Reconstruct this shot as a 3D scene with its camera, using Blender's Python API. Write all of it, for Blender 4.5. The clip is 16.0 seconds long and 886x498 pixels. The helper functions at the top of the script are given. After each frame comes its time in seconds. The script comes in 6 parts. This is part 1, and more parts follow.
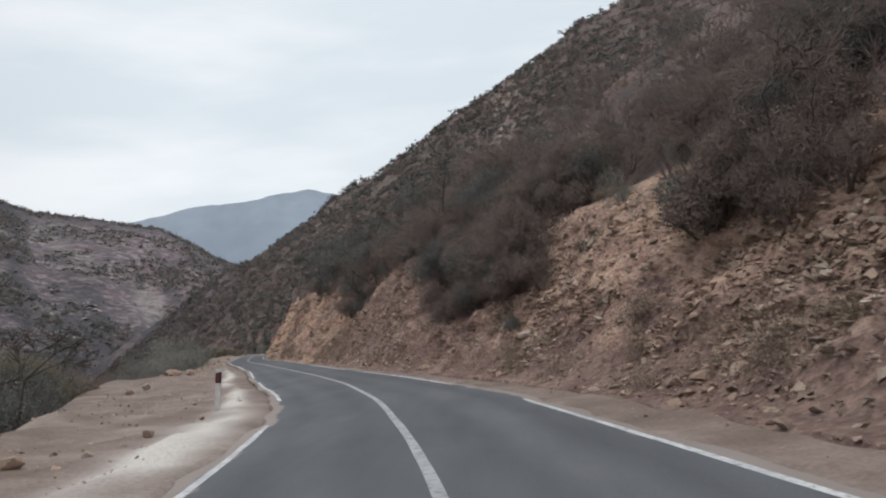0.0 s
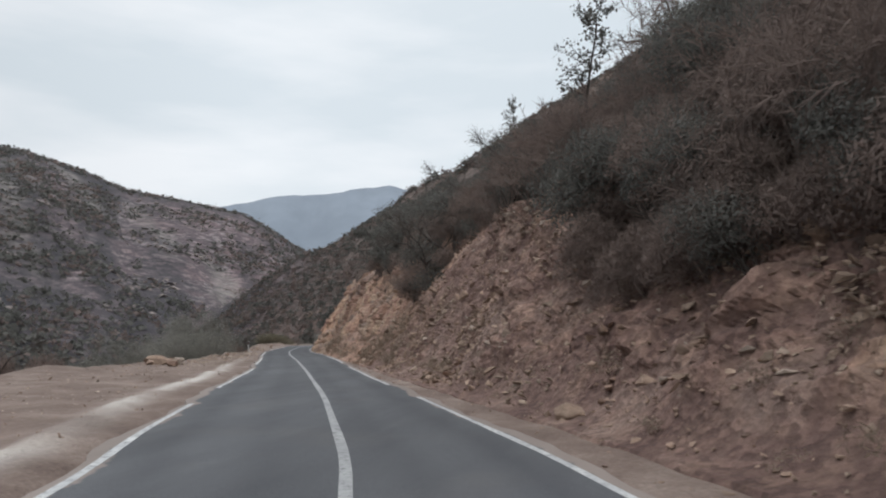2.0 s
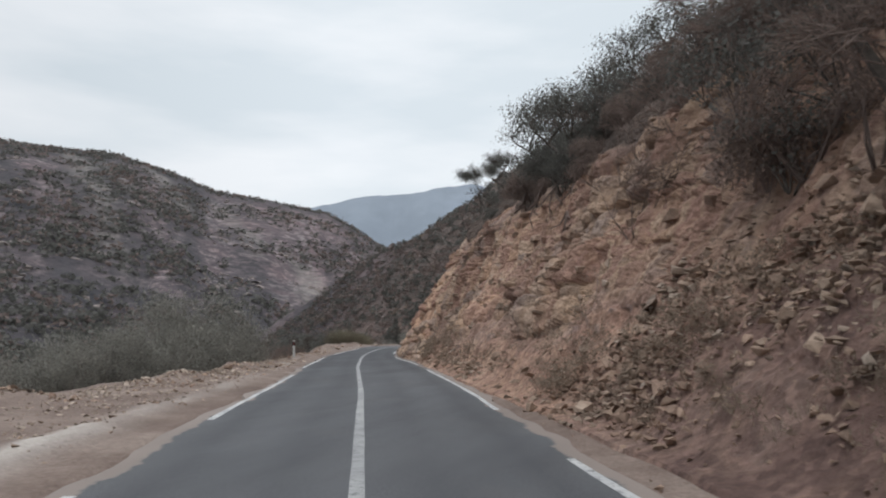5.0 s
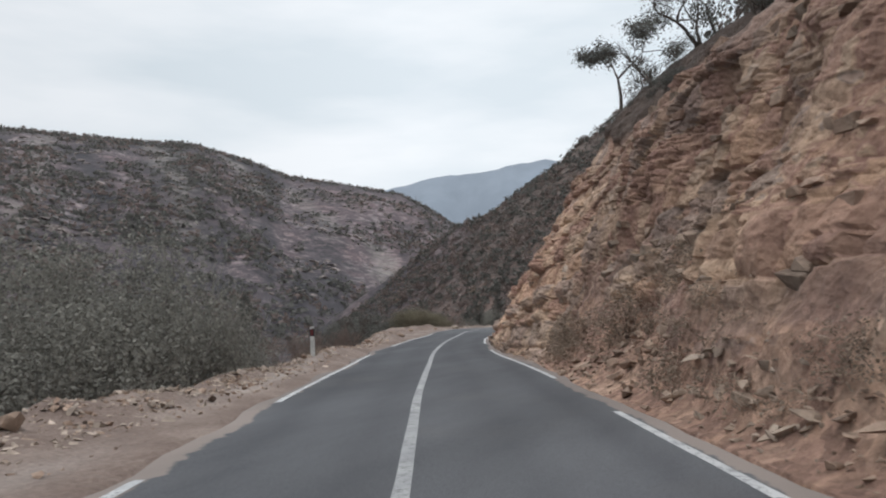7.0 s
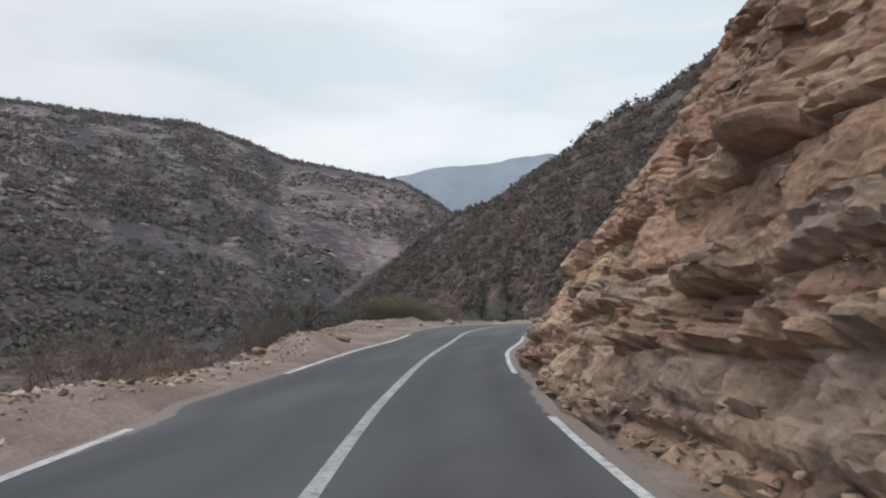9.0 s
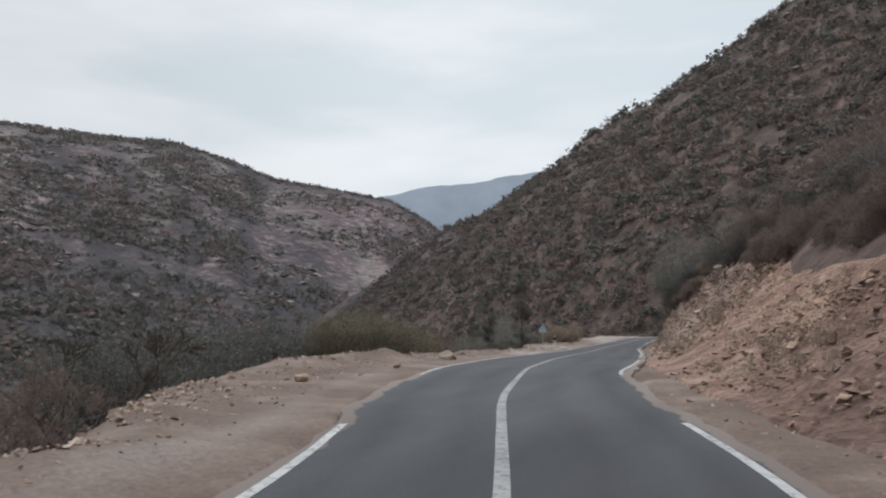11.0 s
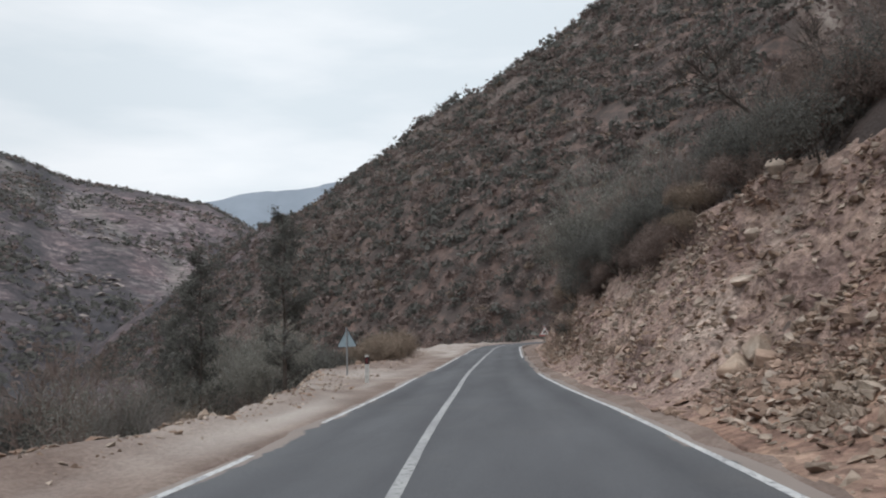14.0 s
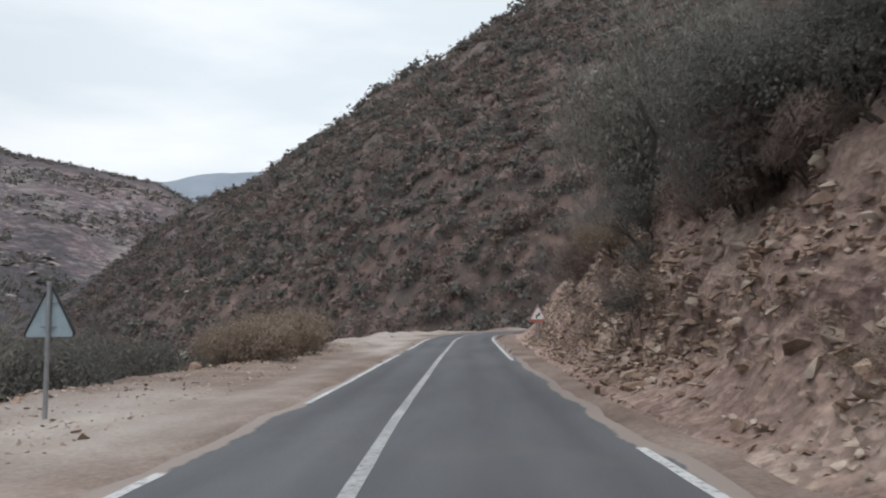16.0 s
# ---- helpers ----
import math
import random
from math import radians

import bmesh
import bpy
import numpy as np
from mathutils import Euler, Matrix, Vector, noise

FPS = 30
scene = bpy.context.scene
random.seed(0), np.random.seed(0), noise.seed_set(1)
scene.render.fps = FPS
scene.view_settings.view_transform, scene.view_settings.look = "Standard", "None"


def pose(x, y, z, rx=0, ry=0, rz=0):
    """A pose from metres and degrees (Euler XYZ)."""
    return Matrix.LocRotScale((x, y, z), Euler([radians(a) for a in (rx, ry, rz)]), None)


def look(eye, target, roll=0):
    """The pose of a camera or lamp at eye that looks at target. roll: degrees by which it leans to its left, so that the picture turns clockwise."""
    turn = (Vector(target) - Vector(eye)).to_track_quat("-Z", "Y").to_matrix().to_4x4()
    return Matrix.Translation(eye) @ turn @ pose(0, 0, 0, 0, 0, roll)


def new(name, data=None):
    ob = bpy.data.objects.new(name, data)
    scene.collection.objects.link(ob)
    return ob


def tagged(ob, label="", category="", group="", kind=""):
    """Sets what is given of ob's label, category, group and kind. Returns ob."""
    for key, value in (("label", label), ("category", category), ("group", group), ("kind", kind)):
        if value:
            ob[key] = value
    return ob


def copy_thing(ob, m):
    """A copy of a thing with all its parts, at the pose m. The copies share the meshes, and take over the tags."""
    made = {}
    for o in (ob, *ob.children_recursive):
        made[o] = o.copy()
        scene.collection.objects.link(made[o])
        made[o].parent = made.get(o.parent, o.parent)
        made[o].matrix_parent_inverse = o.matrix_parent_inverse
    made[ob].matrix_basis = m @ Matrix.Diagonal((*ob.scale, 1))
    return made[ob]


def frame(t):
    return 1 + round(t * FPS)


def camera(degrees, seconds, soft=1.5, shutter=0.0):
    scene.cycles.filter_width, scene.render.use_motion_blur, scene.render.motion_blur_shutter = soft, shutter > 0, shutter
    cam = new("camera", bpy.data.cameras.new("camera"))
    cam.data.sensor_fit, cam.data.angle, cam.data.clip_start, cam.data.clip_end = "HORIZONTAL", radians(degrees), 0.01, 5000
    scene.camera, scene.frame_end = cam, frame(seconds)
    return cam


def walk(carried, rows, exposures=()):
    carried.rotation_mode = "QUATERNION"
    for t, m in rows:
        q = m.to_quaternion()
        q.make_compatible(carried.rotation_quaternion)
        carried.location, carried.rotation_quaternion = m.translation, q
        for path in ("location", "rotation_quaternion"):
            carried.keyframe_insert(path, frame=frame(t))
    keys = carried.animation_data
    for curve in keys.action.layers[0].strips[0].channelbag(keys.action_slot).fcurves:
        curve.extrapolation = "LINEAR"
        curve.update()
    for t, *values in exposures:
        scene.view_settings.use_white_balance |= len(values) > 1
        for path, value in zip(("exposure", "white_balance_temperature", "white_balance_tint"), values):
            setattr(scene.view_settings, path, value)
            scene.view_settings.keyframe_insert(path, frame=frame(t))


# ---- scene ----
cam = camera(62.4, 16.0, soft=2.1, shutter=0.08)
PATH = [
    (0, (0.000, 0.000, 1.450), (-0.581, 9.921, 2.564), -4.62),
    (0.5, (-0.535, 4.972, 1.348), (-1.180, 14.884, 2.498), -3.17),
    (1, (-1.238, 10.137, 1.263), (-1.997, 20.041, 2.415), -1.51),
    (1.5, (-2.130, 15.547, 1.227), (-3.223, 25.428, 2.313), -1.24),
    (2, (-3.446, 20.879, 1.187), (-5.055, 30.676, 2.382), 0.13),
    (2.5, (-4.980, 26.107, 1.125), (-7.174, 35.793, 2.292), 0.67),
    (3, (-6.665, 31.399, 1.082), (-9.060, 41.034, 2.279), 0.19),
    (3.5, (-8.637, 36.855, 1.042), (-11.241, 46.432, 2.265), -0.19),
    (6, (-18.289, 61.706, 0.959), (-21.161, 71.225, 2.026), 0.79),
    (6.5, (-20.321, 66.819, 0.963), (-24.027, 76.058, 1.910), -1.92),
    (7, (-22.241, 71.928, 0.960), (-25.926, 81.179, 1.875), -1.19),
    (7.5, (-24.216, 77.289, 0.945), (-27.910, 86.548, 1.735), 0.47),
    (8, (-26.245, 82.678, 0.940), (-29.941, 91.944, 1.627), 1.08),
    (8.5, (-27.993, 87.337, 0.913), (-31.705, 96.591, 1.679), 1.30),
    (9, (-29.801, 92.192, 0.896), (-33.490, 101.453, 1.693), 0.93),
    (9.5, (-31.590, 96.661, 0.857), (-35.288, 105.915, 1.688), 0.89),
    (9.7, (-32.277, 98.447, 0.846), (-35.969, 107.701, 1.702), 0.75),
    (11.8, (-40.132, 119.540, 1.200), (-43.340, 128.936, 2.393), -1.23),
    (12, (-40.560, 121.621, 1.207), (-43.566, 131.085, 2.386), -1.51),
    (12.5, (-41.638, 126.804, 1.217), (-44.072, 136.434, 2.375), -1.94),
    (13, (-42.530, 132.426, 1.212), (-44.475, 142.166, 2.373), -2.00),
    (13.5, (-43.104, 137.786, 1.202), (-44.701, 147.591, 2.353), -2.00),
    (14, (-43.703, 143.029, 1.155), (-45.001, 152.879, 2.294), -1.92),
    (14.5, (-44.132, 148.036, 1.088), (-45.206, 157.919, 2.173), -1.93),
    (15, (-44.633, 153.713, 1.015), (-45.537, 163.620, 2.032), -1.60),
    (15.5, (-45.045, 158.989, 0.935), (-45.846, 168.907, 1.930), -1.21),
    (16, (-45.432, 164.516, 0.837), (-46.173, 174.442, 1.799), -1.04),
]
walk(cam, [(t, look(eye, target, roll)) for t, eye, target, roll in PATH], [(t, stops, 6430, 13) for t, stops in ((0, 0.12), (2, 0.1), (3.5, 0.11), (6.5, 0.15), (7.8, 0.21), (9, 0.13), (12, 0.04), (13, 0.1), (14, 0.17), (15, 0.25), (15.5, 0.26), (16, 0.25))])

# ---- light: a bright overcast sky and a weak, wide sun ----
world = bpy.data.worlds.new("overcast_sky")
scene.world = world
world.use_nodes = True
wn, wl = world.node_tree.nodes, world.node_tree.links
wn.clear()
w_out = wn.new("ShaderNodeOutputWorld")
w_bg = wn.new("ShaderNodeBackground")
w_sky = wn.new("ShaderNodeTexSky")
w_sky.sky_type = "NISHITA"
w_sky.sun_disc = False
w_sky.sun_elevation, w_sky.sun_rotation = radians(48), radians(-20)
w_sky.air_density, w_sky.dust_density, w_sky.ozone_density = 1.0, 3.0, 1.0
w_geo = wn.new("ShaderNodeTexCoord")
w_sep = wn.new("ShaderNodeSeparateXYZ")
wl.new(w_geo.outputs["Generated"], w_sep.inputs[0])
w_map = wn.new("ShaderNodeMapping")
w_map.inputs["Scale"].default_value = (1.2, 1.2, 5.0)
wl.new(w_geo.outputs["Generated"], w_map.inputs[0])
w_noise = wn.new("ShaderNodeTexNoise")
w_noise.inputs["Scale"].default_value, w_noise.inputs["Detail"].default_value = 2.2, 5.0
w_noise.inputs["Roughness"].default_value = 0.5
wl.new(w_map.outputs[0], w_noise.inputs["Vector"])
w_cloud = wn.new("ShaderNodeValToRGB")
w_cloud.color_ramp.elements[0].position, w_cloud.color_ramp.elements[0].color = 0.36, (0.645, 0.73, 0.765, 1)
w_cloud.color_ramp.elements[1].position, w_cloud.color_ramp.elements[1].color = 0.66, (0.835, 0.885, 0.9, 1)
wl.new(w_noise.outputs["Fac"], w_cloud.inputs[0])
# an overcast sky is brighter overhead than at the horizon
w_up = wn.new("ShaderNodeMapRange")
w_up.inputs["From Min"].default_value, w_up.inputs["From Max"].default_value = 0.45, 1.0
w_up.inputs["To Min"].default_value, w_up.inputs["To Max"].default_value = 1.0, 1.9
wl.new(w_sep.outputs["Z"], w_up.inputs["Value"])
w_mul = wn.new("ShaderNodeVectorMath")
w_mul.operation = "SCALE"
wl.new(w_cloud.outputs[0], w_mul.inputs[0])
wl.new(w_up.outputs[0], w_mul.inputs["Scale"])
w_dim = wn.new("ShaderNodeVectorMath")
w_dim.operation = "SCALE"
w_dim.inputs["Scale"].default_value = 0.08
wl.new(w_sky.outputs[0], w_dim.inputs[0])
w_mix = wn.new("ShaderNodeMix")
w_mix.data_type = "RGBA"
w_mix.inputs["Factor"].default_value = 0.92
wl.new(w_dim.outputs[0], w_mix.inputs["A"])
# and duller on the side away from the hidden sun
w_side = wn.new("ShaderNodeMapRange")
w_side.inputs["From Min"].default_value, w_side.inputs["From Max"].default_value = -1.0, -0.4
w_side.inputs["To Min"].default_value, w_side.inputs["To Max"].default_value = 0.76, 1.0
wl.new(w_sep.outputs["X"], w_side.inputs["Value"])
w_dull = wn.new("ShaderNodeVectorMath")
w_dull.operation = "SCALE"
wl.new(w_mul.outputs[0], w_dull.inputs[0])
wl.new(w_side.outputs[0], w_dull.inputs["Scale"])
wl.new(w_dull.outputs[0], w_mix.inputs["B"])
wl.new(w_mix.outputs["Result"], w_bg.inputs["Color"])
w_bg.inputs["Strength"].default_value = 1.0
wl.new(w_bg.outputs[0], w_out.inputs[0])
sun_data = bpy.data.lights.new("sun", "SUN")
sun_data.energy, sun_data.angle, sun_data.color = 0.9, radians(25), (1.0, 0.96, 0.9)
sun = new("sun", sun_data)
sun.matrix_world = look((-30, 40, 80), (-20, 60, 0))

# ---- materials ----
def node_material(name, rough=0.9):
    m = bpy.data.materials.new(name)
    m.use_nodes = True
    b = m.node_tree.nodes["Principled BSDF"]
    b.inputs["Roughness"].default_value = rough
    b.inputs["Specular IOR Level"].default_value = 0.25
    return m, m.node_tree.nodes, m.node_tree.links, b


def ramp(n, l, source, stops):
    r = n.new("ShaderNodeValToRGB")
    while len(r.color_ramp.elements) < len(stops):
        r.color_ramp.elements.new(0.5)
    for e, (p, c) in zip(r.color_ramp.elements, stops):
        e.position, e.color = p, (*c, 1)
    l.new(source, r.inputs[0])
    return r.outputs[0]


def tex_noise(n, l, vector, scale, detail=6.0, rough=0.6, out="Fac"):
    t = n.new("ShaderNodeTexNoise")
    t.inputs["Scale"].default_value, t.inputs["Detail"].default_value = scale, detail
    t.inputs["Roughness"].default_value = rough
    l.new(vector, t.inputs["Vector"])
    return t.outputs[out]


def mixed(n, l, fac, a, b, blend="MIX"):
    x = n.new("ShaderNodeMix")
    x.data_type, x.blend_type = "RGBA", blend
    for key, v in (("Factor", fac), ("A", a), ("B", b)):
        if isinstance(v, (int, float)):
            x.inputs[key].default_value = v
        elif isinstance(v, tuple):
            x.inputs[key].default_value = (*v, 1)
        else:
            l.new(v, x.inputs[key])
    return x.outputs["Result"]


def bumped(n, l, bsdf, height, strength=0.5, distance=0.05):
    b = n.new("ShaderNodeBump")
    b.inputs["Strength"].default_value, b.inputs["Distance"].default_value = strength, distance
    l.new(height, b.inputs["Height"])
    l.new(b.outputs[0], bsdf.inputs["Normal"])


def position(n):
    return n.new("ShaderNodeNewGeometry").outputs["Position"]


def scaled(n, l, vector, s):
    m = n.new("ShaderNodeMapping")
    m.inputs["Scale"].default_value = s
    l.new(vector, m.inputs[0])
    return m.outputs[0]


def make_asphalt():
    m, n, l, b = node_material("asphalt", 0.85)
    p = position(n)
    fine = tex_noise(n, l, p, 60, 3)
    broad = tex_noise(n, l, scaled(n, l, p, (0.8, 0.12, 1)), 1.0, 5)
    c1 = ramp(n, l, broad, [(0.3, (0.078, 0.079, 0.086)), (0.7, (0.105, 0.106, 0.113))])
    c2 = ramp(n, l, fine, [(0.3, (0.7, 0.7, 0.7)), (0.7, (1.25, 1.25, 1.25))])
    dust = ramp(n, l, tex_noise(n, l, p, 0.35, 6), [(0.55, (0, 0, 0)), (0.8, (0.25, 0.25, 0.25))])
    base = mixed(n, l, 1.0, c1, c2, "MULTIPLY")
    base = mixed(n, l, dust, base, (0.17, 0.15, 0.135))
    rim = n.new("ShaderNodeAttribute")
    rim.attribute_name = "rim"
    spread = n.new("ShaderNodeMath")
    spread.operation = "MULTIPLY_ADD"
    spread.inputs[1].default_value = 1.1
    l.new(tex_noise(n, l, p, 1.7, 7, 0.7), spread.inputs[0])
    l.new(rim.outputs["Fac"], spread.inputs[2])
    soiled = ramp(n, l, spread.outputs[0], [(0.88, (0, 0, 0)), (1.45, (0.85, 0.85, 0.85))])
    base = mixed(n, l, soiled, base, (0.25, 0.205, 0.18))
    track = n.new("ShaderNodeAttribute")
    track.attribute_name = "track"
    base = mixed(n, l, 1.0, base, ramp(n, l, track.outputs["Fac"], [(0, (1, 1, 1)), (1, (0.8, 0.8, 0.81))]), "MULTIPLY")
    patch = ramp(n, l, tex_noise(n, l, scaled(n, l, p, (1.0, 0.25, 1)), 0.5, 3), [(0.35, (0.88, 0.88, 0.88)), (0.65, (1.1, 1.1, 1.1))])
    fresh = n.new("ShaderNodeAttribute")
    fresh.attribute_name = "fresh"
    base = mixed(n, l, 1.0, base, ramp(n, l, fresh.outputs["Fac"], [(0, (1, 1, 1)), (1, (0.8, 0.8, 0.81))]), "MULTIPLY")
    l.new(mixed(n, l, 1.0, base, patch, "MULTIPLY"), b.inputs["Base Color"])
    bumped(n, l, b, fine, 0.35, 0.01)
    return m


def make_paint(name="road_paint", tone=1.0):
    m, n, l, b = node_material(name, 0.75)
    p = position(n)
    worn = ramp(n, l, tex_noise(n, l, p, 9, 8, 0.75), [(0.36, (0, 0, 0)), (0.5, (1, 1, 1))])
    grime = ramp(n, l, tex_noise(n, l, p, 1.1, 4), [(0.3, (0.36 * tone, 0.36 * tone, 0.37 * tone)), (0.7, (0.56 * tone, 0.56 * tone, 0.55 * tone))])
    l.new(mixed(n, l, worn, (0.13, 0.13, 0.135), grime), b.inputs["Base Color"])
    return m


def make_ground():
    m, n, l, b = node_material("dry_hillside_soil", 0.95)
    p = position(n)
    verge = n.new("ShaderNodeAttribute")
    verge.attribute_name = "verge"
    far = n.new("ShaderNodeAttribute")
    far.attribute_name = "far"
    # verge: pale trodden dirt and gravel
    a = tex_noise(n, l, p, 0.5, 8, 0.65)
    grit = tex_noise(n, l, p, 14, 5, 0.7)
    vor = n.new("ShaderNodeTexVoronoi")
    vor.inputs["Scale"].default_value = 9
    l.new(p, vor.inputs["Vector"])
    dirt = ramp(n, l, a, [(0.3, (0.135, 0.098, 0.083)), (0.5, (0.195, 0.147, 0.126)), (0.72, (0.3, 0.245, 0.213))])
    dirt = mixed(n, l, 0.75, dirt, ramp(n, l, grit, [(0.3, (0.62, 0.6, 0.58)), (0.7, (1.25, 1.22, 1.2))]), "MULTIPLY")
    # slopes: brown soil, dead grass and pale stone
    soil = ramp(n, l, tex_noise(n, l, p, 0.23, 9, 0.68), [(0.3, (0.055, 0.044, 0.041)), (0.48, (0.085, 0.066, 0.06)), (0.6, (0.17, 0.114, 0.097)), (0.75, (0.27, 0.203, 0.172))])
    soil = mixed(n, l, 0.6, soil, ramp(n, l, grit, [(0.3, (0.6, 0.6, 0.6)), (0.7, (1.3, 1.3, 1.3))]), "MULTIPLY")
    # far slopes: dark scrub over soil, broken by thin pale beds of rock
    # extra blue in cover and rust paints a little distance haze into the slope
    cover = ramp(n, l, tex_noise(n, l, p, 0.022, 6, 0.65), [(0.36, (0.043, 0.042, 0.046)), (0.5, (0.061, 0.054, 0.059)), (0.64, (0.09, 0.073, 0.077))])
    west = n.new("ShaderNodeAttribute")
    west.attribute_name = "west"
    dry = n.new("ShaderNodeAttribute")
    dry.attribute_name = "dry"
    cover = mixed(n, l, 1.0, cover, ramp(n, l, dry.outputs["Fac"], [(0, (1, 1, 1)), (1, (1.3, 1.2, 1.18))]), "MULTIPLY")
    strata = tex_noise(n, l, scaled(n, l, p, (0.6, 0.6, 1.8)), 0.11, 9, 0.75)
    where = n.new("ShaderNodeMath")
    where.operation = "MULTIPLY_ADD"
    where.inputs[1].default_value = 0.16
    l.new(dry.outputs["Fac"], where.inputs[0])
    l.new(tex_noise(n, l, p, 0.013, 4, 0.6), where.inputs[2])
    bare = mixed(n, l, 1.0, ramp(n, l, strata, [(0.5, (0, 0, 0)), (0.58, (1, 1, 1))]), ramp(n, l, where.outputs[0], [(0.38, (0.15, 0.15, 0.15)), (0.56, (1, 1, 1))]), "MULTIPLY")
    rust = ramp(n, l, tex_noise(n, l, p, 0.01, 4, 0.6), [(0.42, (0.25, 0.216, 0.216)), (0.6, (0.245, 0.18, 0.178))])
    ribs = n.new("ShaderNodeAttribute")
    ribs.attribute_name = "ribs"
    bare = mixed(n, l, 1.0, bare, ribs.outputs["Fac"], "MULTIPLY")
    cover = mixed(n, l, 1.0, cover, ramp(n, l, ribs.outputs["Fac"], [(0.0, (0.8, 0.82, 0.84)), (1.0, (1.2, 1.12, 1.13))]), "MULTIPLY")
    farcol = mixed(n, l, bare, cover, rust)
    blotch = ramp(n, l, tex_noise(n, l, p, 0.16, 9, 0.8), [(0.4, (0.6, 0.6, 0.61)), (0.5, (1, 1, 1)), (0.6, (1.4, 1.36, 1.33))])
    farcol = mixed(n, l, 0.85, farcol, blotch, "MULTIPLY")
    litter = ramp(n, l, tex_noise(n, l, p, 0.35, 9, 0.75), [(0.35, (0.074, 0.06, 0.055)), (0.5, (0.128, 0.1, 0.089)), (0.66, (0.21, 0.168, 0.15))])
    farcol = mixed(n, l, west.outputs["Fac"], litter, farcol)
    scar = n.new("ShaderNodeAttribute")
    scar.attribute_name = "scar"
    broken = mixed(n, l, 1.0, scar.outputs["Color"], ramp(n, l, tex_noise(n, l, p, 0.07, 8, 0.75), [(0.4, (0.05, 0.05, 0.05)), (0.58, (1, 1, 1))]), "MULTIPLY")
    farcol = mixed(n, l, broken, farcol, (0.25, 0.225, 0.205))
    chalk = n.new("ShaderNodeAttribute")
    chalk.attribute_name = "chalk"
    dirt = mixed(n, l, chalk.outputs["Fac"], dirt, mixed(n, l, 0.6, (0.52, 0.475, 0.435), ramp(n, l, grit, [(0.3, (0.7, 0.7, 0.7)), (0.7, (1.2, 1.2, 1.2))]), "MULTIPLY"))
    c = mixed(n, l, verge.outputs["Fac"], soil, dirt)
    c = mixed(n, l, far.outputs["Fac"], c, farcol)
    l.new(c, b.inputs["Base Color"])
    h = n.new("ShaderNodeMath")
    h.operation = "ADD"
    l.new(grit, h.inputs[0])
    l.new(vor.outputs["Distance"], h.inputs[1])
    bumped(n, l, b, h.outputs[0], 0.6, 0.06)
    return m


def make_rock(name, tone=1.0, red=0.0, banded=True):
    m, n, l, b = node_material(name, 0.92)
    p = position(n)
    bed = tex_noise(n, l, scaled(n, l, p, (0.35, 0.35, 2.6)), 0.9, 8, 0.62) if banded else tex_noise(n, l, p, 1.1, 8, 0.62)
    patch = tex_noise(n, l, p, 0.33, 6, 0.6)
    fine = tex_noise(n, l, p, 7, 8, 0.7)
    t = tone
    c = ramp(n, l, bed, [(0.28, (0.16 * t, 0.125 * t, 0.105 * t)), (0.45, (0.26 * t, 0.205 * t, 0.168 * t)), (0.58, (0.34 * t, 0.275 * t, 0.225 * t)), (0.75, (0.43 * t, 0.365 * t, 0.31 * t))])
    tint = ramp(n, l, patch, [(0.35, (0.86, 0.72 - red * 0.1, 0.68 - red * 0.1)), (0.52, (0.95, 0.86, 0.8)), (0.68, (0.9, 0.92, 0.92))])
    c = mixed(n, l, 0.9, c, tint, "MULTIPLY")
    c = mixed(n, l, 0.7, c, ramp(n, l, fine, [(0.3, (0.55, 0.55, 0.55)), (0.7, (1.3, 1.3, 1.3))]), "MULTIPLY")
    info = n.new("ShaderNodeObjectInfo") if banded else n.new("ShaderNodeNewGeometry")
    c = mixed(n, l, 0.75, c, ramp(n, l, info.outputs["Random" if banded else "Random Per Island"], [(0.0, (0.6, 0.56, 0.54)), (1.0, (1.4, 1.38, 1.36))]), "MULTIPLY")
    l.new(c, b.inputs["Base Color"])
    bumped(n, l, b, fine, 0.7, 0.08)
    return m


def make_plain(name, colour, rough=0.85, vary=0.35, scale=6.0, metal=0.0, islands=False, thin=0.0):
    m, n, l, b = node_material(name, rough)
    p = position(n)
    lo, hi = (tuple(c * f for c in colour) for f in (1 - vary, 1 + vary))
    c = ramp(n, l, tex_noise(n, l, p, scale, 5), [(0.3, lo), (0.7, hi)])
    if islands:
        g = n.new("ShaderNodeNewGeometry")
        c = mixed(n, l, 1.0, c, ramp(n, l, g.outputs["Random Per Island"], [(0, (0.75, 0.75, 0.75)), (1, (1.25, 1.25, 1.25))]), "MULTIPLY")
    l.new(c, b.inputs["Base Color"])
    b.inputs["Metallic"].default_value = metal
    if thin:
        # thin leaves and twigs let some light through
        t, x = n.new("ShaderNodeBsdfTranslucent"), n.new("ShaderNodeMixShader")
        l.new(c, t.inputs["Color"])
        x.inputs[0].default_value = thin
        l.new(b.outputs[0], x.inputs[1])
        l.new(t.outputs[0], x.inputs[2])
        l.new(x.outputs[0], n["Material Output"].inputs[0])
    return m


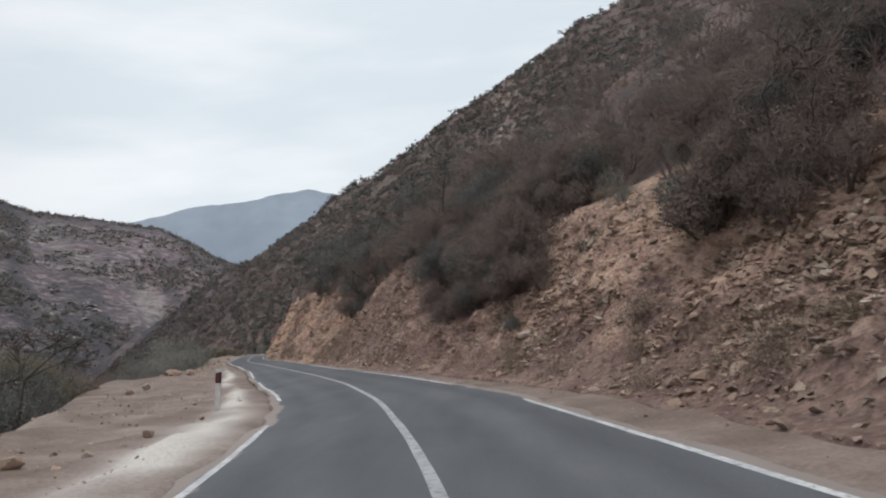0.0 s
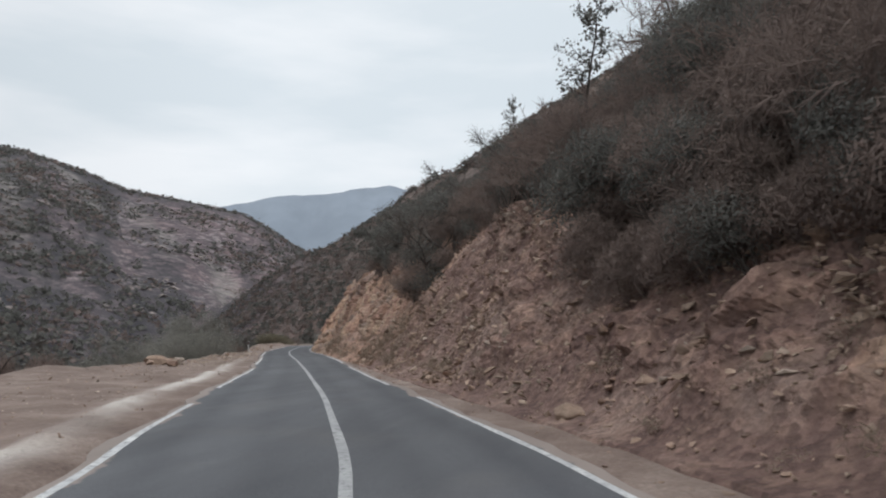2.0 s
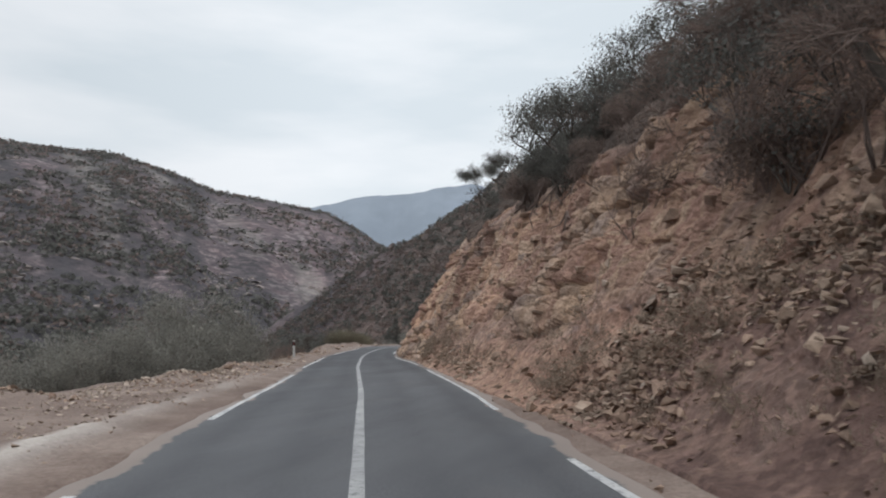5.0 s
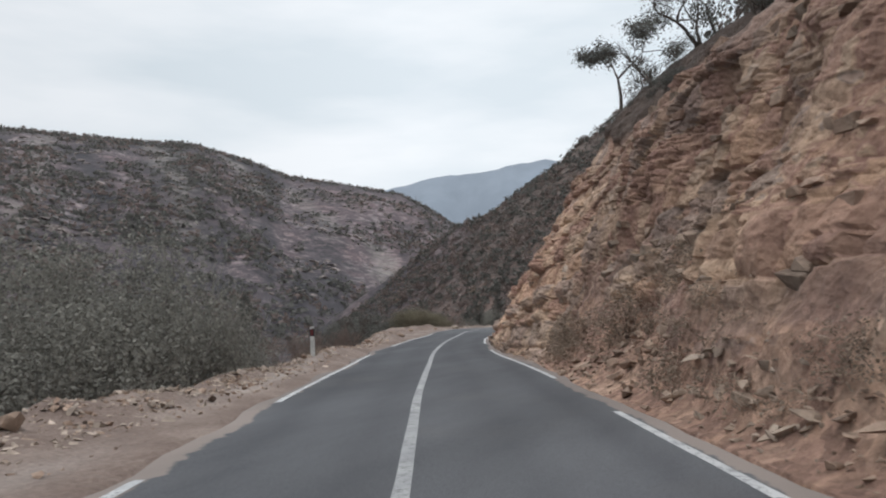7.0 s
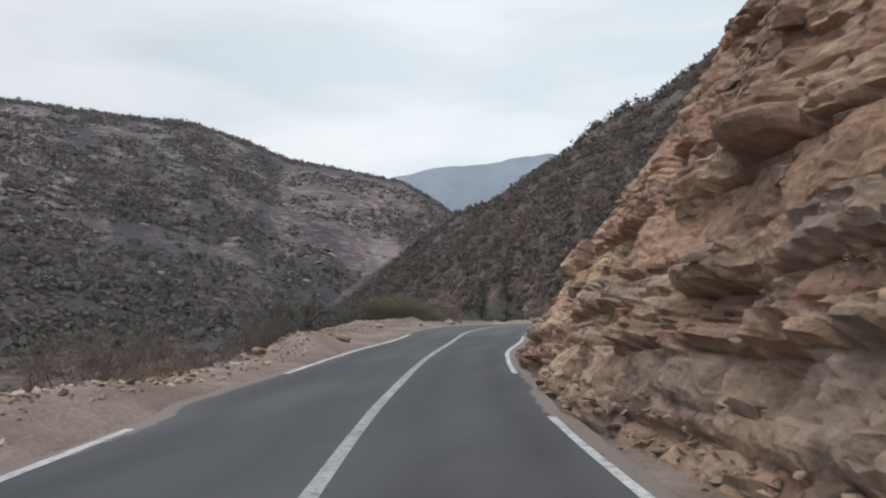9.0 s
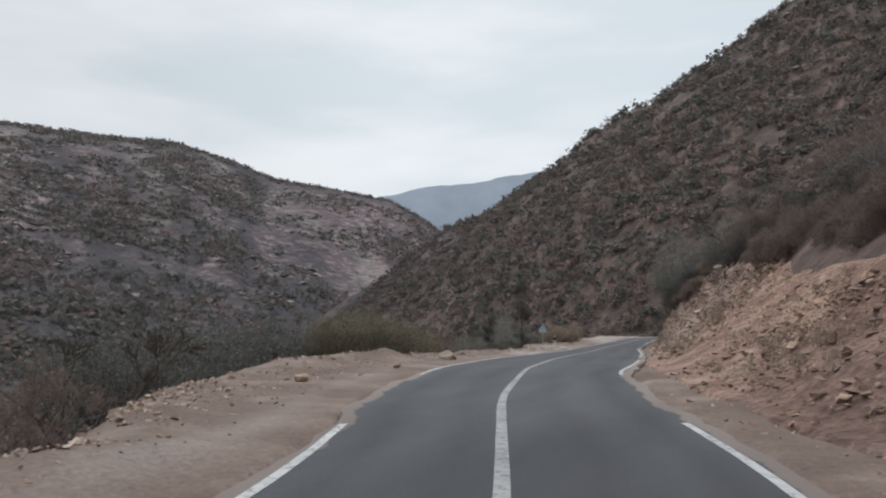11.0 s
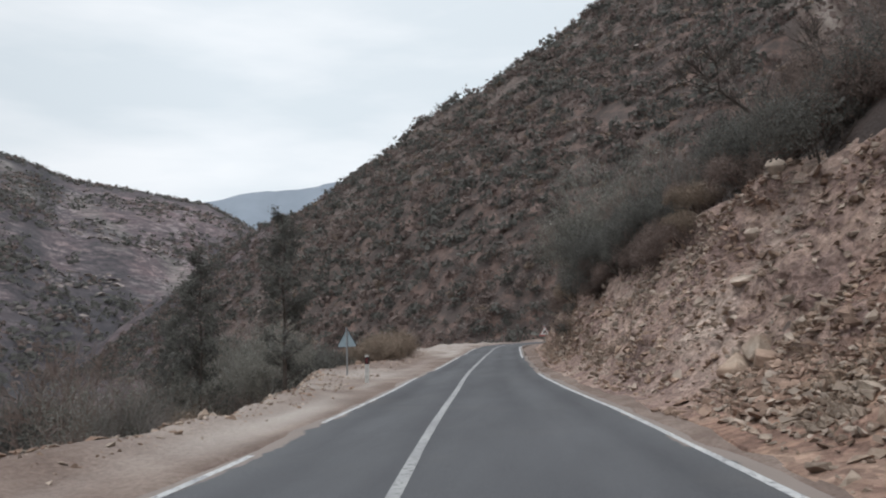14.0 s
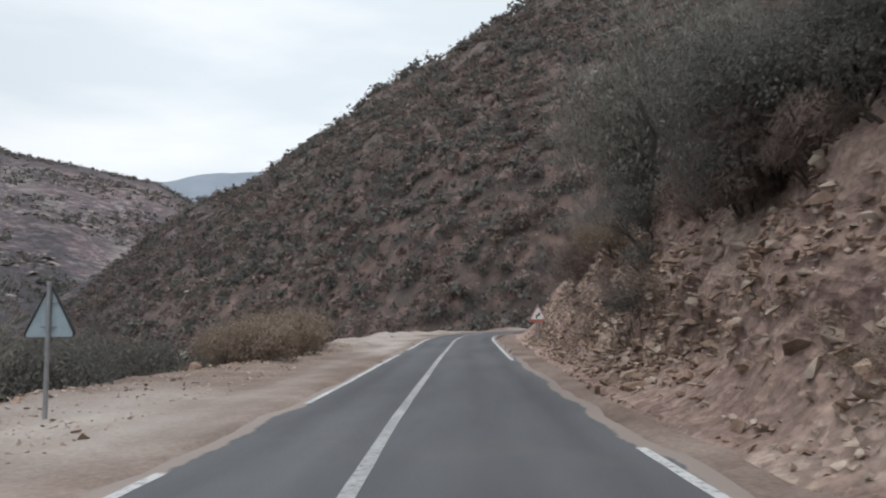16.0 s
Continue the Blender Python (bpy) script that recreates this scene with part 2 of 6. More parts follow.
def make_cutting():
    """Bedded ochre rock, and reddish earth full of stones where the bank is loose."""
    m, n, l, b = node_material("cut_bank_rock_and_earth", 0.95)
    p = position(n)
    rocky = n.new("ShaderNodeAttribute")
    rocky.attribute_name = "rocky"
    beds = n.new("ShaderNodeAttribute")
    beds.attribute_name = "bed"
    bed = ramp(n, l, beds.outputs["Fac"], [(0.0, (0.24, 0.15, 0.122)), (0.2, (0.385, 0.275, 0.195)), (0.4, (0.28, 0.183, 0.15)), (0.6, (0.44, 0.34, 0.25)), (0.8, (0.28, 0.235, 0.205)), (1.0, (0.38, 0.26, 0.2))])
    wash = tex_noise(n, l, p, 0.55, 8, 0.65)
    fine = tex_noise(n, l, p, 6.5, 9, 0.72)
    lam = tex_noise(n, l, scaled(n, l, p, (0.6, 0.6, 7.0)), 1.6, 6, 0.6)
    bed = mixed(n, l, 1.0, bed, (1.36, 1.28, 1.27), "MULTIPLY")
    rock = mixed(n, l, 0.8, bed, ramp(n, l, wash, [(0.3, (0.62, 0.58, 0.58)), (0.5, (1, 0.97, 0.94)), (0.7, (1.25, 1.24, 1.22))]), "MULTIPLY")
    rock = mixed(n, l, 0.22, rock, ramp(n, l, lam, [(0.35, (0.66, 0.64, 0.63)), (0.65, (1.2, 1.2, 1.2))]), "MULTIPLY")
    earth = ramp(n, l, tex_noise(n, l, p, 0.4, 9, 0.7), [(0.3, (0.1, 0.062, 0.056)), (0.5, (0.18, 0.116, 0.1)), (0.68, (0.3, 0.22, 0.186))])
    vor = n.new("ShaderNodeTexVoronoi")
    vor.inputs["Scale"].default_value = 7.0
    l.new(p, vor.inputs["Vector"])
    chips = ramp(n, l, vor.outputs["Color"], [(0.25, (0.7, 0.68, 0.67)), (0.8, (1.45, 1.42, 1.38))])
    earth = mixed(n, l, ramp(n, l, tex_noise(n, l, p, 1.3, 6, 0.7), [(0.48, (0, 0, 0)), (0.62, (0.75, 0.75, 0.75))]), earth, (0.24, 0.16, 0.13))
    earth = mixed(n, l, 0.6, earth, chips, "MULTIPLY")
    earth = mixed(n, l, 1.0, earth, ramp(n, l, beds.outputs["Fac"], [(0.0, (1, 1, 1)), (0.55, (1.45, 1.45, 1.38)), (0.9, (1.75, 1.7, 1.52)), (1.0, (1.64, 1.8, 1.82))]), "MULTIPLY")
    aged = n.new("ShaderNodeAttribute")
    aged.attribute_name = "aged"
    rock = mixed(n, l, 1.0, rock, ramp(n, l, aged.outputs["Fac"], [(0, (1.04, 1.02, 1)), (1, (0.72, 0.71, 0.72))]), "MULTIPLY")
    stain = ramp(n, l, tex_noise(n, l, p, 0.17, 5, 0.6), [(0.45, (0, 0, 0)), (0.62, (0.45, 0.45, 0.45))])
    rock = mixed(n, l, stain, rock, mixed(n, l, 0.8, (0.175, 0.122, 0.103), ramp(n, l, wash, [(0.3, (0.6, 0.6, 0.6)), (0.7, (1.5, 1.5, 1.5))]), "MULTIPLY"))
    c = mixed(n, l, rocky.outputs["Fac"], earth, rock)
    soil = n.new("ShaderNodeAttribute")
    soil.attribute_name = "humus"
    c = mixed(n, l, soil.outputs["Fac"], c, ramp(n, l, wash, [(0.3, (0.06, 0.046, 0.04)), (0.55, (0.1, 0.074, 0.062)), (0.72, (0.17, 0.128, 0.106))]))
    c = mixed(n, l, 0.75, c, ramp(n, l, fine, [(0.3, (0.55, 0.54, 0.53)), (0.7, (1.35, 1.35, 1.35))]), "MULTIPLY")
    l.new(c, b.inputs["Base Color"])
    h = n.new("ShaderNodeMath")
    h.operation = "MULTIPLY_ADD"
    h.inputs[1].default_value = 0.5
    l.new(vor.outputs["Distance"], h.inputs[0])
    l.new(fine, h.inputs[2])
    bumped(n, l, b, h.outputs[0], 0.9, 0.12)
    return m


ASPHALT, PAINT, GROUND = make_asphalt(), make_paint(), make_ground()
OLD_PAINT = make_paint("worn_grey_road_paint", 0.66)
CUT = make_cutting()
RUBBLE = make_rock("loose_rubble_stone", 1.08, banded=False)
PALE = make_plain("pale_limestone", (0.33, 0.267, 0.22), 0.9, 0.4, 3, islands=True)
TWIG = make_plain("bare_twigs", (0.19, 0.146, 0.128), 0.95, 0.3, 3, islands=True, thin=0.4)
TWIG_GREY = make_plain("grey_twigs", (0.2, 0.18, 0.165), 0.95, 0.3, 3, islands=True, thin=0.4)
BARK = make_plain("dark_bark", (0.082, 0.068, 0.059), 0.95, 0.4, 9)
LEAF = make_plain("dark_leaves", (0.134, 0.13, 0.118), 0.95, 0.35, 2, islands=True, thin=0.4)
LEAF_GREY = make_plain("grey_green_leaves", (0.218, 0.208, 0.182), 0.85, 0.35, 2, islands=True, thin=0.4)
LEAF_DRY = make_plain("dry_brown_leaves", (0.25, 0.195, 0.152), 0.9, 0.35, 2, islands=True, thin=0.4)
HAZE_SCRUB = make_plain("low_brown_scrub", (0.2, 0.156, 0.141), 0.95, 0.3, 0.05, islands=True, thin=0.4)
OLIVE = make_plain("olive_leaves", (0.195, 0.17, 0.122), 0.9, 0.3, 1.5, islands=True, thin=0.4)
LEDGE = make_plain("weathered_far_ledge", (0.22, 0.186, 0.172), 0.95, 0.3, 0.2, islands=True)
# the far mountain's aerial haze is put into its blue-grey base colour
DISTANCE = make_plain("haze_tinted_far_mountain", (0.212, 0.242, 0.282), 1.0, 0.12, 0.004)


# ---- ground form ----
def soft_table(pairs, window, lo=-150, hi=1700):
    """A smooth curve through knots, as a dense table over y."""
    ys = np.arange(lo, hi, 0.5)
    v = np.interp(ys, [p[0] for p in pairs], [p[1] for p in pairs])
    k = int(window * 2) | 1
    w = np.hanning(k + 2)[1:-1]
    v = np.convolve(np.pad(v, k // 2, mode="edge"), w / w.sum(), mode="valid")
    return lambda y: np.interp(y, ys, v)


road_x = soft_table([(-150, 24.6), (-30, 5.31), (0, 0.49), (10, -1.12), (20, -3.07), (30, -6.05), (40, -9.79), (55, -15.7), (70, -21.76), (85, -28.06), (100, -34.0), (110, -37.26),
                     (117, -39.2), (125, -41.6), (135, -43.73), (145, -44.96), (155, -45.66), (170, -46.54), (190, -47.45), (210, -48.1), (220, -48.0), (227, -46.5), (232, -43), (237, -36.5), (242, -27), (250, -10), (262, 16), (1700, 16)], 6)
road_z = soft_table([(-150, 1.0), (-20, 0.1), (0, 0.0), (10, -0.19), (20, -0.26), (30, -0.36), (45, -0.43), (62, -0.49), (82, -0.51), (98, -0.56), (110, -0.42), (120, -0.26), (132, -0.24), (143, -0.3), (154, -0.44), (165, -0.58), (178, -0.55), (200, -0.5), (235, -0.3), (300, 0.5), (1700, 20)], 9)
line_l = soft_table([(0, -2.95), (16, -2.66), (24, -2.76), (33, -3.25), (45, -3.08), (59, -2.52), (67, -2.6), (79, -2.44), (87, -2.5), (100, -2.54), (111, -2.37), (118, -2.05), (133, -2.8), (141, -2.65), (153, -2.2), (171, -2.08), (178, -1.86), (195, -1.85), (235, -2.2)], 6)
line_r = soft_table([(0, 3.2), (17, 3.02), (27, 2.6), (40, 2.44), (49, 2.38), (60, 2.52), (69, 2.87), (77, 3.0), (89, 3.1), (93, 2.9), (101, 2.41), (107, 2.1), (113, 2.0), (118, 2.47), (133, 2.9), (137, 3.4), (144, 3.88), (157, 3.63), (172, 2.7), (184, 2.39), (215, 2.2)], 5)
verge_l = soft_table([(-150, 6), (5, 8), (17, 9.2), (27, 11), (40, 12.5), (52, 13.2), (60, 11.5), (66, 8.5), (72, 7), (80, 5.5), (88, 5), (97, 4.8), (102, 4.5), (109, 4.5), (118, 5.0), (124, 7.5), (132, 8.7), (140, 7.8), (147, 6.6), (156, 4.7), (165, 5.6), (172, 6.5), (180, 8.4), (187, 7.4), (191, 6.4), (200, 6.3), (207, 7.8), (215, 8.8), (226, 8), (240, 6), (300, 5)], 5)
toe_r = soft_table([(-150, 5), (0, 6.4), (15, 6.2), (28, 5.6), (40, 5.3), (55, 5.0), (70, 5.2), (82, 5.4), (90, 5.0), (97, 4.4), (103, 3.5), (108, 3.12), (112, 3.2), (116, 4.2), (119, 5.2), (130, 5.4), (145, 5.3), (157, 5.6), (165, 5.0), (178, 4.2), (200, 4.4), (225, 4.6), (245, 6)], 5)
face_tan = soft_table([(-150, 1.0), (0, 1.0), (15, 1.1), (30, 1.5), (42, 1.75), (60, 1.6), (75, 1.9), (85, 2.3), (95, 2.6), (103, 3.2), (111, 3.0), (116, 1.8), (122, 0.9), (140, 0.75), (156, 1.1), (161, 1.8), (167, 1.8), (180, 2.1), (200, 1.7), (222, 1.2), (236, 0.9)], 6)
face_top = soft_table([(-150, 4), (0, 5), (15, 6.5), (30, 5.5), (42, 6.5), (55, 6.5), (65, 8), (75, 8.6), (85, 8), (95, 5.5), (103, 3.2), (112, 3.0), (120, 3.0), (130, 2.0), (143, 3.0), (157, 5.8), (166, 5.0), (180, 4.0), (200, 3.0), (230, 2.0)], 6)
hill_tan = soft_table([(-150, 0.85), (0, 0.85), (40, 0.9), (60, 0.8), (75, 0.65), (86, 0.65), (92, 0.85), (100, 1.3), (111, 1.34), (118, 1.0), (128, 0.8), (150, 0.78), (200, 0.75), (300, 0.7)], 8)


rock_more = soft_table([(-150, 1.2), (58, 1.2), (72, 2.2), (86, 2.6), (92, 4.5), (98, 7.5), (110, 8.2), (117, 3), (122, 1.2)], 6)
rock_top = soft_table([(-150, 40), (56, 40), (64, 7.0), (84, 7.3), (95, 8.3), (103, 8.2), (107, 7.8), (113, 7.4), (121, 40)], 2)


def lattice(ix, iy, iz):
    h = (ix.astype(np.int64) * 374761393 + iy.astype(np.int64) * 668265263 + iz.astype(np.int64) * 2147483647) & 0xFFFFFFFF
    h = ((h ^ (h >> 13)) * 1274126177) & 0xFFFFFFFF
    return ((h ^ (h >> 16)) & 0xFFFF) / 65535.0


def value_noise(x, y, z):
    x, y, z = np.broadcast_arrays(np.asarray(x, float), np.asarray(y, float), np.asarray(z, float))
    i, j, k = np.floor(x), np.floor(y), np.floor(z)
    u, v, w = (t * t * (3 - 2 * t) for t in (x - i, y - j, z - k))
    out = 0
    for a in (0, 1):
        for b in (0, 1):
            for c in (0, 1):
                out = out + lattice(i + a, j + b, k + c) * (u if a else 1 - u) * (v if b else 1 - v) * (w if c else 1 - w)
    return out * 2 - 1


def fbm(x, y, z, octaves=4, gain=0.5):
    total, amp = 0, 1.0
    for o in range(octaves):
        total = total + amp * value_noise(x * 2**o + 17 * o, y * 2**o, z * 2**o)
        amp *= gain
    return total


def turn_cos(y):
    return np.cos(np.arctan((road_x(y + 3) - road_x(y - 3)) / 6))


def step(a, b, v):
    t = np.clip((v - a) / (b - a), 0, 1)
    return t * t * (3 - 2 * t)


def crest_front(x):
    """The big hill ahead: the height and place of its crest, which falls to the west."""
    return 108 + 0.47 * (x + 35), 404 - 0.333 * (x + 35)


# the far side of the valley: bearing (degrees west of north from the bend) and height angle of its skyline
WEST = [(5, 3.0), (14, 4.5), (20.9, 7.4), (22.9, 8.7), (25, 9.8), (30, 10.7), (34, 11.2), (36.5, 12.2), (41.3, 13.4), (46.2, 13.4), (53.6, 13.4), (65, 13.5), (80, 13), (110, 12)]
WEST_EYE = (-32.3, 98.4)


def west_top(deg):
    return np.interp(deg, [5, 26, 42, 60, 110], [1350, 1350, 1300, 1180, 1000])


def west_foot(deg):
    return np.interp(deg, [5, 20, 30, 45, 60, 110], [640, 600, 480, 340, 270, 250])


def west_hill(x, y):
    dx, dy = x - WEST_EYE[0], y - WEST_EYE[1]
    dist, az = np.hypot(dx, dy), np.degrees(np.arctan2(-dx, dy))
    el = np.interp(az, [w[0] for w in WEST], [w[1] for w in WEST])
    top, foot = west_top(az), west_foot(az)
    high = top * np.tan(np.radians(el))
    t = np.clip((dist - foot) / (top - foot), 0, 1)
    rise = -24 + (high + 24) * (0.72 * t + 0.28 * step(0, 1, t))
    gully = 11 * fbm(az * 0.22, dist * 0.0035, 0.0, 4) * np.sin(np.pi * np.clip(t, 0, 1))
    back = high - 0.25 * np.maximum(dist - top, 0)
    z = np.where(dist > top, back, rise + gully)
    return np.where((az > 4) & (az < 125), z, -60)


apron = soft_table([(-150, 1.6), (0, 2.2), (20, 1.8), (45, 1.7), (60, 1.5), (75, 1.8), (84, 2.0), (90, 1.7), (97, 0.35), (112, 0.25), (118, 1.0), (130, 1.5), (150, 1.6), (165, 1.5), (180, 1.1), (225, 1.0)], 5)


def foot(y):
    return toe_r(y) - 0.6 * apron(y)


BROW = 10.5
brow_tan = soft_table([(-150, 0.85), (68, 0.82), (84, 0.6), (112, 0.56), (122, 0.75), (300, 0.75)], 8)


def easing(y):
    """Above the brow of the rock the hillside lies back."""
    return np.minimum(1, brow_tan(y) / hill_tan(y))


def rise_at(u, y):
    """Height of the bank over the road, u metres in from its foot."""
    w, ft, hf, ht = apron(y), face_tan(y), face_top(y), hill_tan(y)
    u = np.maximum(u, 0)
    low = ft * (np.sqrt(u * u + w * w) - w)
    z = np.minimum(low, hf + (u - reach(hf, y)) * ht)
    return np.where(z > BROW, BROW + (z - BROW) * easing(y), z)


def reach(h, y):
    """How far in from the foot the bank reaches the height h."""
    w, ft, hf, ht = apron(y), face_tan(y), face_top(y), hill_tan(y)
    k = np.maximum(np.minimum(h, hf), 0)
    return np.sqrt((k / ft + w) ** 2 - w * w) + np.maximum(np.minimum(h, BROW) - hf, 0) / ht + np.maximum(h - BROW, 0) / (ht * easing(y)) + np.minimum(h, 0) * 1.2


def slope_right(d, y):
    """Height over the road of the hillside above it, at the distance d right of the middle line."""
    z = rise_at(d - foot(y), y)
    return np.where(z > 22, 22 + (z - 22) * 0.62, z)


# heaps of dirt along the left verge: place, height, half widths
MOUNDS = [(-42.3, 111.8, 0.3, 0.8, 2.0), (-43.4, 116.2, 0.2, 0.7, 1.8), (-51.4, 140.2, 0.16, 1.1, 2.8), (-51.8, 146.5, 0.2, 1.0, 2.2), (-51.6, 150.5, 0.2, 0.8, 1.6), (-32.0, 80.5, 0.3, 0.8, 2.5), (-34.6, 86.5, 0.25, 0.6, 2.0), (-53.0, 134.5, 0.3, 1.4, 2.2)]


def ground_z(x, y, rough=True):
    c = turn_cos(y)
    d = (x - road_x(y)) * c
    rz = road_z(y)
    near = 1 - step(262, 285, y)
    right = rz - 0.05 + np.maximum(slope_right(d, y), 0)
    front, line = crest_front(x)
    ridge = np.where(y < line, front - 0.655 * (line - y), front - 0.45 * (y - line))
    big = ridge + (4.5 * fbm(x * 0.018, y * 0.018, 3.0, 4) if rough else 0) * np.clip((ridge + 5) / 30, 0, 1)
    edge = verge_l(y)
    drop = rz - 0.05 - np.maximum(-d - edge, 0) * 0.68
    floor = -19 + 1.5 * fbm(x * 0.02, y * 0.02, 1.0, 3)
    left = np.maximum(drop, floor)
    left = np.maximum(left, west_hill(x, y))
    z = np.where(d > 0, right, left)
    open_land = np.maximum(np.maximum(floor, west_hill(x, y)), np.where(x > -45, rz - 0.9 * np.clip(y - 262, 0, 18), -60))
    z = near * z + (1 - near) * open_land
    outside = np.maximum(np.maximum(step(toe_r(y) + 6, toe_r(y) + 18, d), step(edge, edge + 14, -d)), 1 - near)
    z = z + outside * np.maximum(big - z, 0)
    if rough:
        hill = step(toe_r(y) + 2, toe_r(y) + 12, d)
        z = z + hill * (1.3 * fbm(x * 0.09, y * 0.09, 5.0, 4))
        bank = step(edge + 0.5, edge + 6, -d)
        z = z + bank * 1.2 * fbm(x * 0.13, y * 0.13, 7.0, 3)
        ridge_l = step(3, -3, d) * (1 - step(62, 78, y))
        z = z + 0.11 * np.exp(-((d - line_l(y) + 1.45 + 0.2 * fbm(y * 0.15, 0.0, 3.0, 3)) / 0.3) ** 2) * ridge_l * np.clip(0.8 + 0.7 * fbm(x * 0.5, y * 0.3, 12.0, 3), 0, 1.4)
        flat = step(2.9, 4.2, np.abs(d)) * (1 - hill)
        z = z + flat * (0.07 * fbm(x * 0.8, y * 0.8, 9.0, 4) + 0.025)
        for hx, hy, hh, a, b in MOUNDS:
            z = z + hh * np.exp(-((x - hx) / a) ** 2 - ((y - hy) / b) ** 2) * (1 + 0.35 * fbm(x * 1.1, y * 1.1, 4.0, 3))
        # a low crumbling lip along the edge of the left verge
        z = z + 0.28 * np.exp(-((d + edge - 0.7) / 0.8) ** 2) * np.clip(fbm(x * 0.25, y * 0.25, 2.0, 3) + 0.25, 0, 1)
    return z


# ---- end of ground form ----

def mesh_from(name, verts, faces, material, smooth=False):
    me = bpy.data.meshes.new(name)
    me.from_pydata([tuple(v) for v in np.asarray(verts).tolist()], [], [tuple(f) for f in (faces.tolist() if hasattr(faces, "tolist") else faces)])
    me.materials.append(material)
    if smooth:
        me.polygons.foreach_set("use_smooth", [True] * len(me.polygons))
    return me


def sheet(name, grid, material, smooth=True):
    """A mesh from a grid of places, rows by columns."""
    r, c = grid.shape[:2]
    i = np.arange(r * c).reshape(r, c)
    quads = np.stack([i[:-1, :-1], i[:-1, 1:], i[1:, 1:], i[1:, :-1]], -1).reshape(-1, 4)
    return mesh_from(name, grid.reshape(-1, 3), quads, material, smooth)


def part(name, data, parent, label=""):
    ob = new(name, data)
    ob.parent = parent
    return tagged(ob, label) if label else ob


def graded(*runs):
    """Sample places: runs of (start, end, step)."""
    out = []
    for a, b, s in runs:
        out += list(np.arange(a, b, s))
    return np.array(out)


# ---- ground sheet ----
ys = np.r_[graded((-70, -4, 3), (-4, 236, 0.85), (236, 330, 2.5), (330, 620, 7), (620, 1500, 16)), 1600, 1750]
ds = np.r_[-1500, -1350, graded((-1200, -420, 15), (-420, -140, 8), (-140, -40, 3.5), (-40, -15, 1.5), (-15, -6, 0.38), (-6, -2.5, 0.16), (-2.5, 12, 0.38), (12, 45, 1.1), (45, 120, 3.5), (120, 420, 12)), 500, 900]
gy, gd = np.meshgrid(ys, ds, indexing="ij")
gx = road_x(np.minimum(gy, 225)) + gd
gz = ground_z(gx, gy)
lateral = (gx - road_x(gy)) * turn_cos(gy)
inward = lateral - foot(gy)
cut = step(0, 1.6, inward) * (1 - step(0.8, 1.0, inward / reach(face_top(gy) + rock_more(gy) - 0.6, gy))) * step(-12, -8, gy) * (1 - step(222, 226, gy))
gz = gz - 0.7 * cut
under = step(0.0, 0.3, lateral - line_l(gy) + 0.5) * step(0.0, 0.3, line_r(gy) + 0.5 - lateral)
gz = gz - 0.12 * under
me = sheet("ground", np.stack([gx, gy, gz], -1), GROUND)
mask = (1 - step(0.8, 3.5, -lateral - verge_l(gy))) * (1 - step(0.5, 2.5, lateral - toe_r(gy)))
band = np.exp(-((lateral - line_l(gy) + 1.45 + 0.2 * fbm(gy * 0.15, 0.0, 3.0, 3)) / (0.36 + 0.34 * (1 - step(16, 27, gy)))) ** 2) * (1 - 0.75 * step(58, 76, gy)) * (0.66 + 0.2 * (1 - step(16, 27, gy)) + 0.5 * fbm(gx * 0.7, gy * 0.35, 8.0, 4))
band = band + step(138, 160, gy) * step(0.3, 1.0, line_l(gy) - lateral) * np.clip(0.14 + 0.4 * fbm(gx * 0.3, gy * 0.12, 18.0, 3), 0, 0.5)
west_az = np.degrees(np.arctan2(-(gx - WEST_EYE[0]), gy - WEST_EYE[1]))
# pale rock ribs that run down the far slope: bearing at the top and the bottom, share of the slope, width
RIBS = [(50.8, 53.4, 0.86, 0.3, 0.5), (44.3, 41.2, 0.9, 0.3, 0.55), (38.7, 36.2, 0.9, 0.62, 0.6), (27.9, 25.4, 0.5, 0.15, 0.45), (26.6, 24.8, 0.45, 0.15, 0.35), (33.5, 30.5, 0.8, 0.45, 0.4), (58.5, 60.5, 0.85, 0.4, 0.6), (41.9, 40.4, 0.82, 0.55, 0.35)]
west_dist = np.hypot(gx - WEST_EYE[0], gy - WEST_EYE[1])
west_t = (west_dist - west_foot(west_az)) / (west_top(west_az) - west_foot(west_az))
scar = 0 * west_az
for az_top, az_low, t_top, t_low, wide in RIBS:
    line = az_low + (az_top - az_low) * (west_t - t_low) / (t_top - t_low) + 0.5 * fbm(west_dist * 0.012, az_top, 4.0, 3)
    scar = np.maximum(scar, np.exp(-((west_az - line) / wide) ** 2) * step(t_low - 0.08, t_low + 0.08, west_t) * (1 - step(t_top - 0.05, t_top + 0.05, west_t)))
scar = scar * step(110, 200, -lateral)
ribs = np.clip(0.5 + 1.1 * fbm(west_az * 0.5 + 0.5 * fbm(gx * 0.008, gy * 0.008, 4.0, 3), west_dist * 0.0022, 19.0, 4, 0.6), 0, 1.2)
ribs = ribs * (1 - 0.85 * step(0.8, 0.93, west_t)) * (0.35 + 0.65 * step(0.05, 0.4, west_t))
away = np.maximum(step(150, 300, -lateral), step(90, 220, gy - 200) * step(4, 30, np.abs(lateral)))
for key, values in (("verge", mask), ("far", away), ("chalk", np.clip(band, 0, 1)), ("scar", scar), ("ribs", ribs), ("west", step(110, 200, -lateral)), ("dry", step(36, 24, west_az) * step(110, 200, -lateral))):
    att = me.attributes.new(key, "FLOAT", "POINT")
    att.data.foreach_set("value", values.ravel().astype(np.float32))
ground = tagged(new("ground", me), "dry brown hillside and valley with pale gravel verges", "ground", kind="structure")


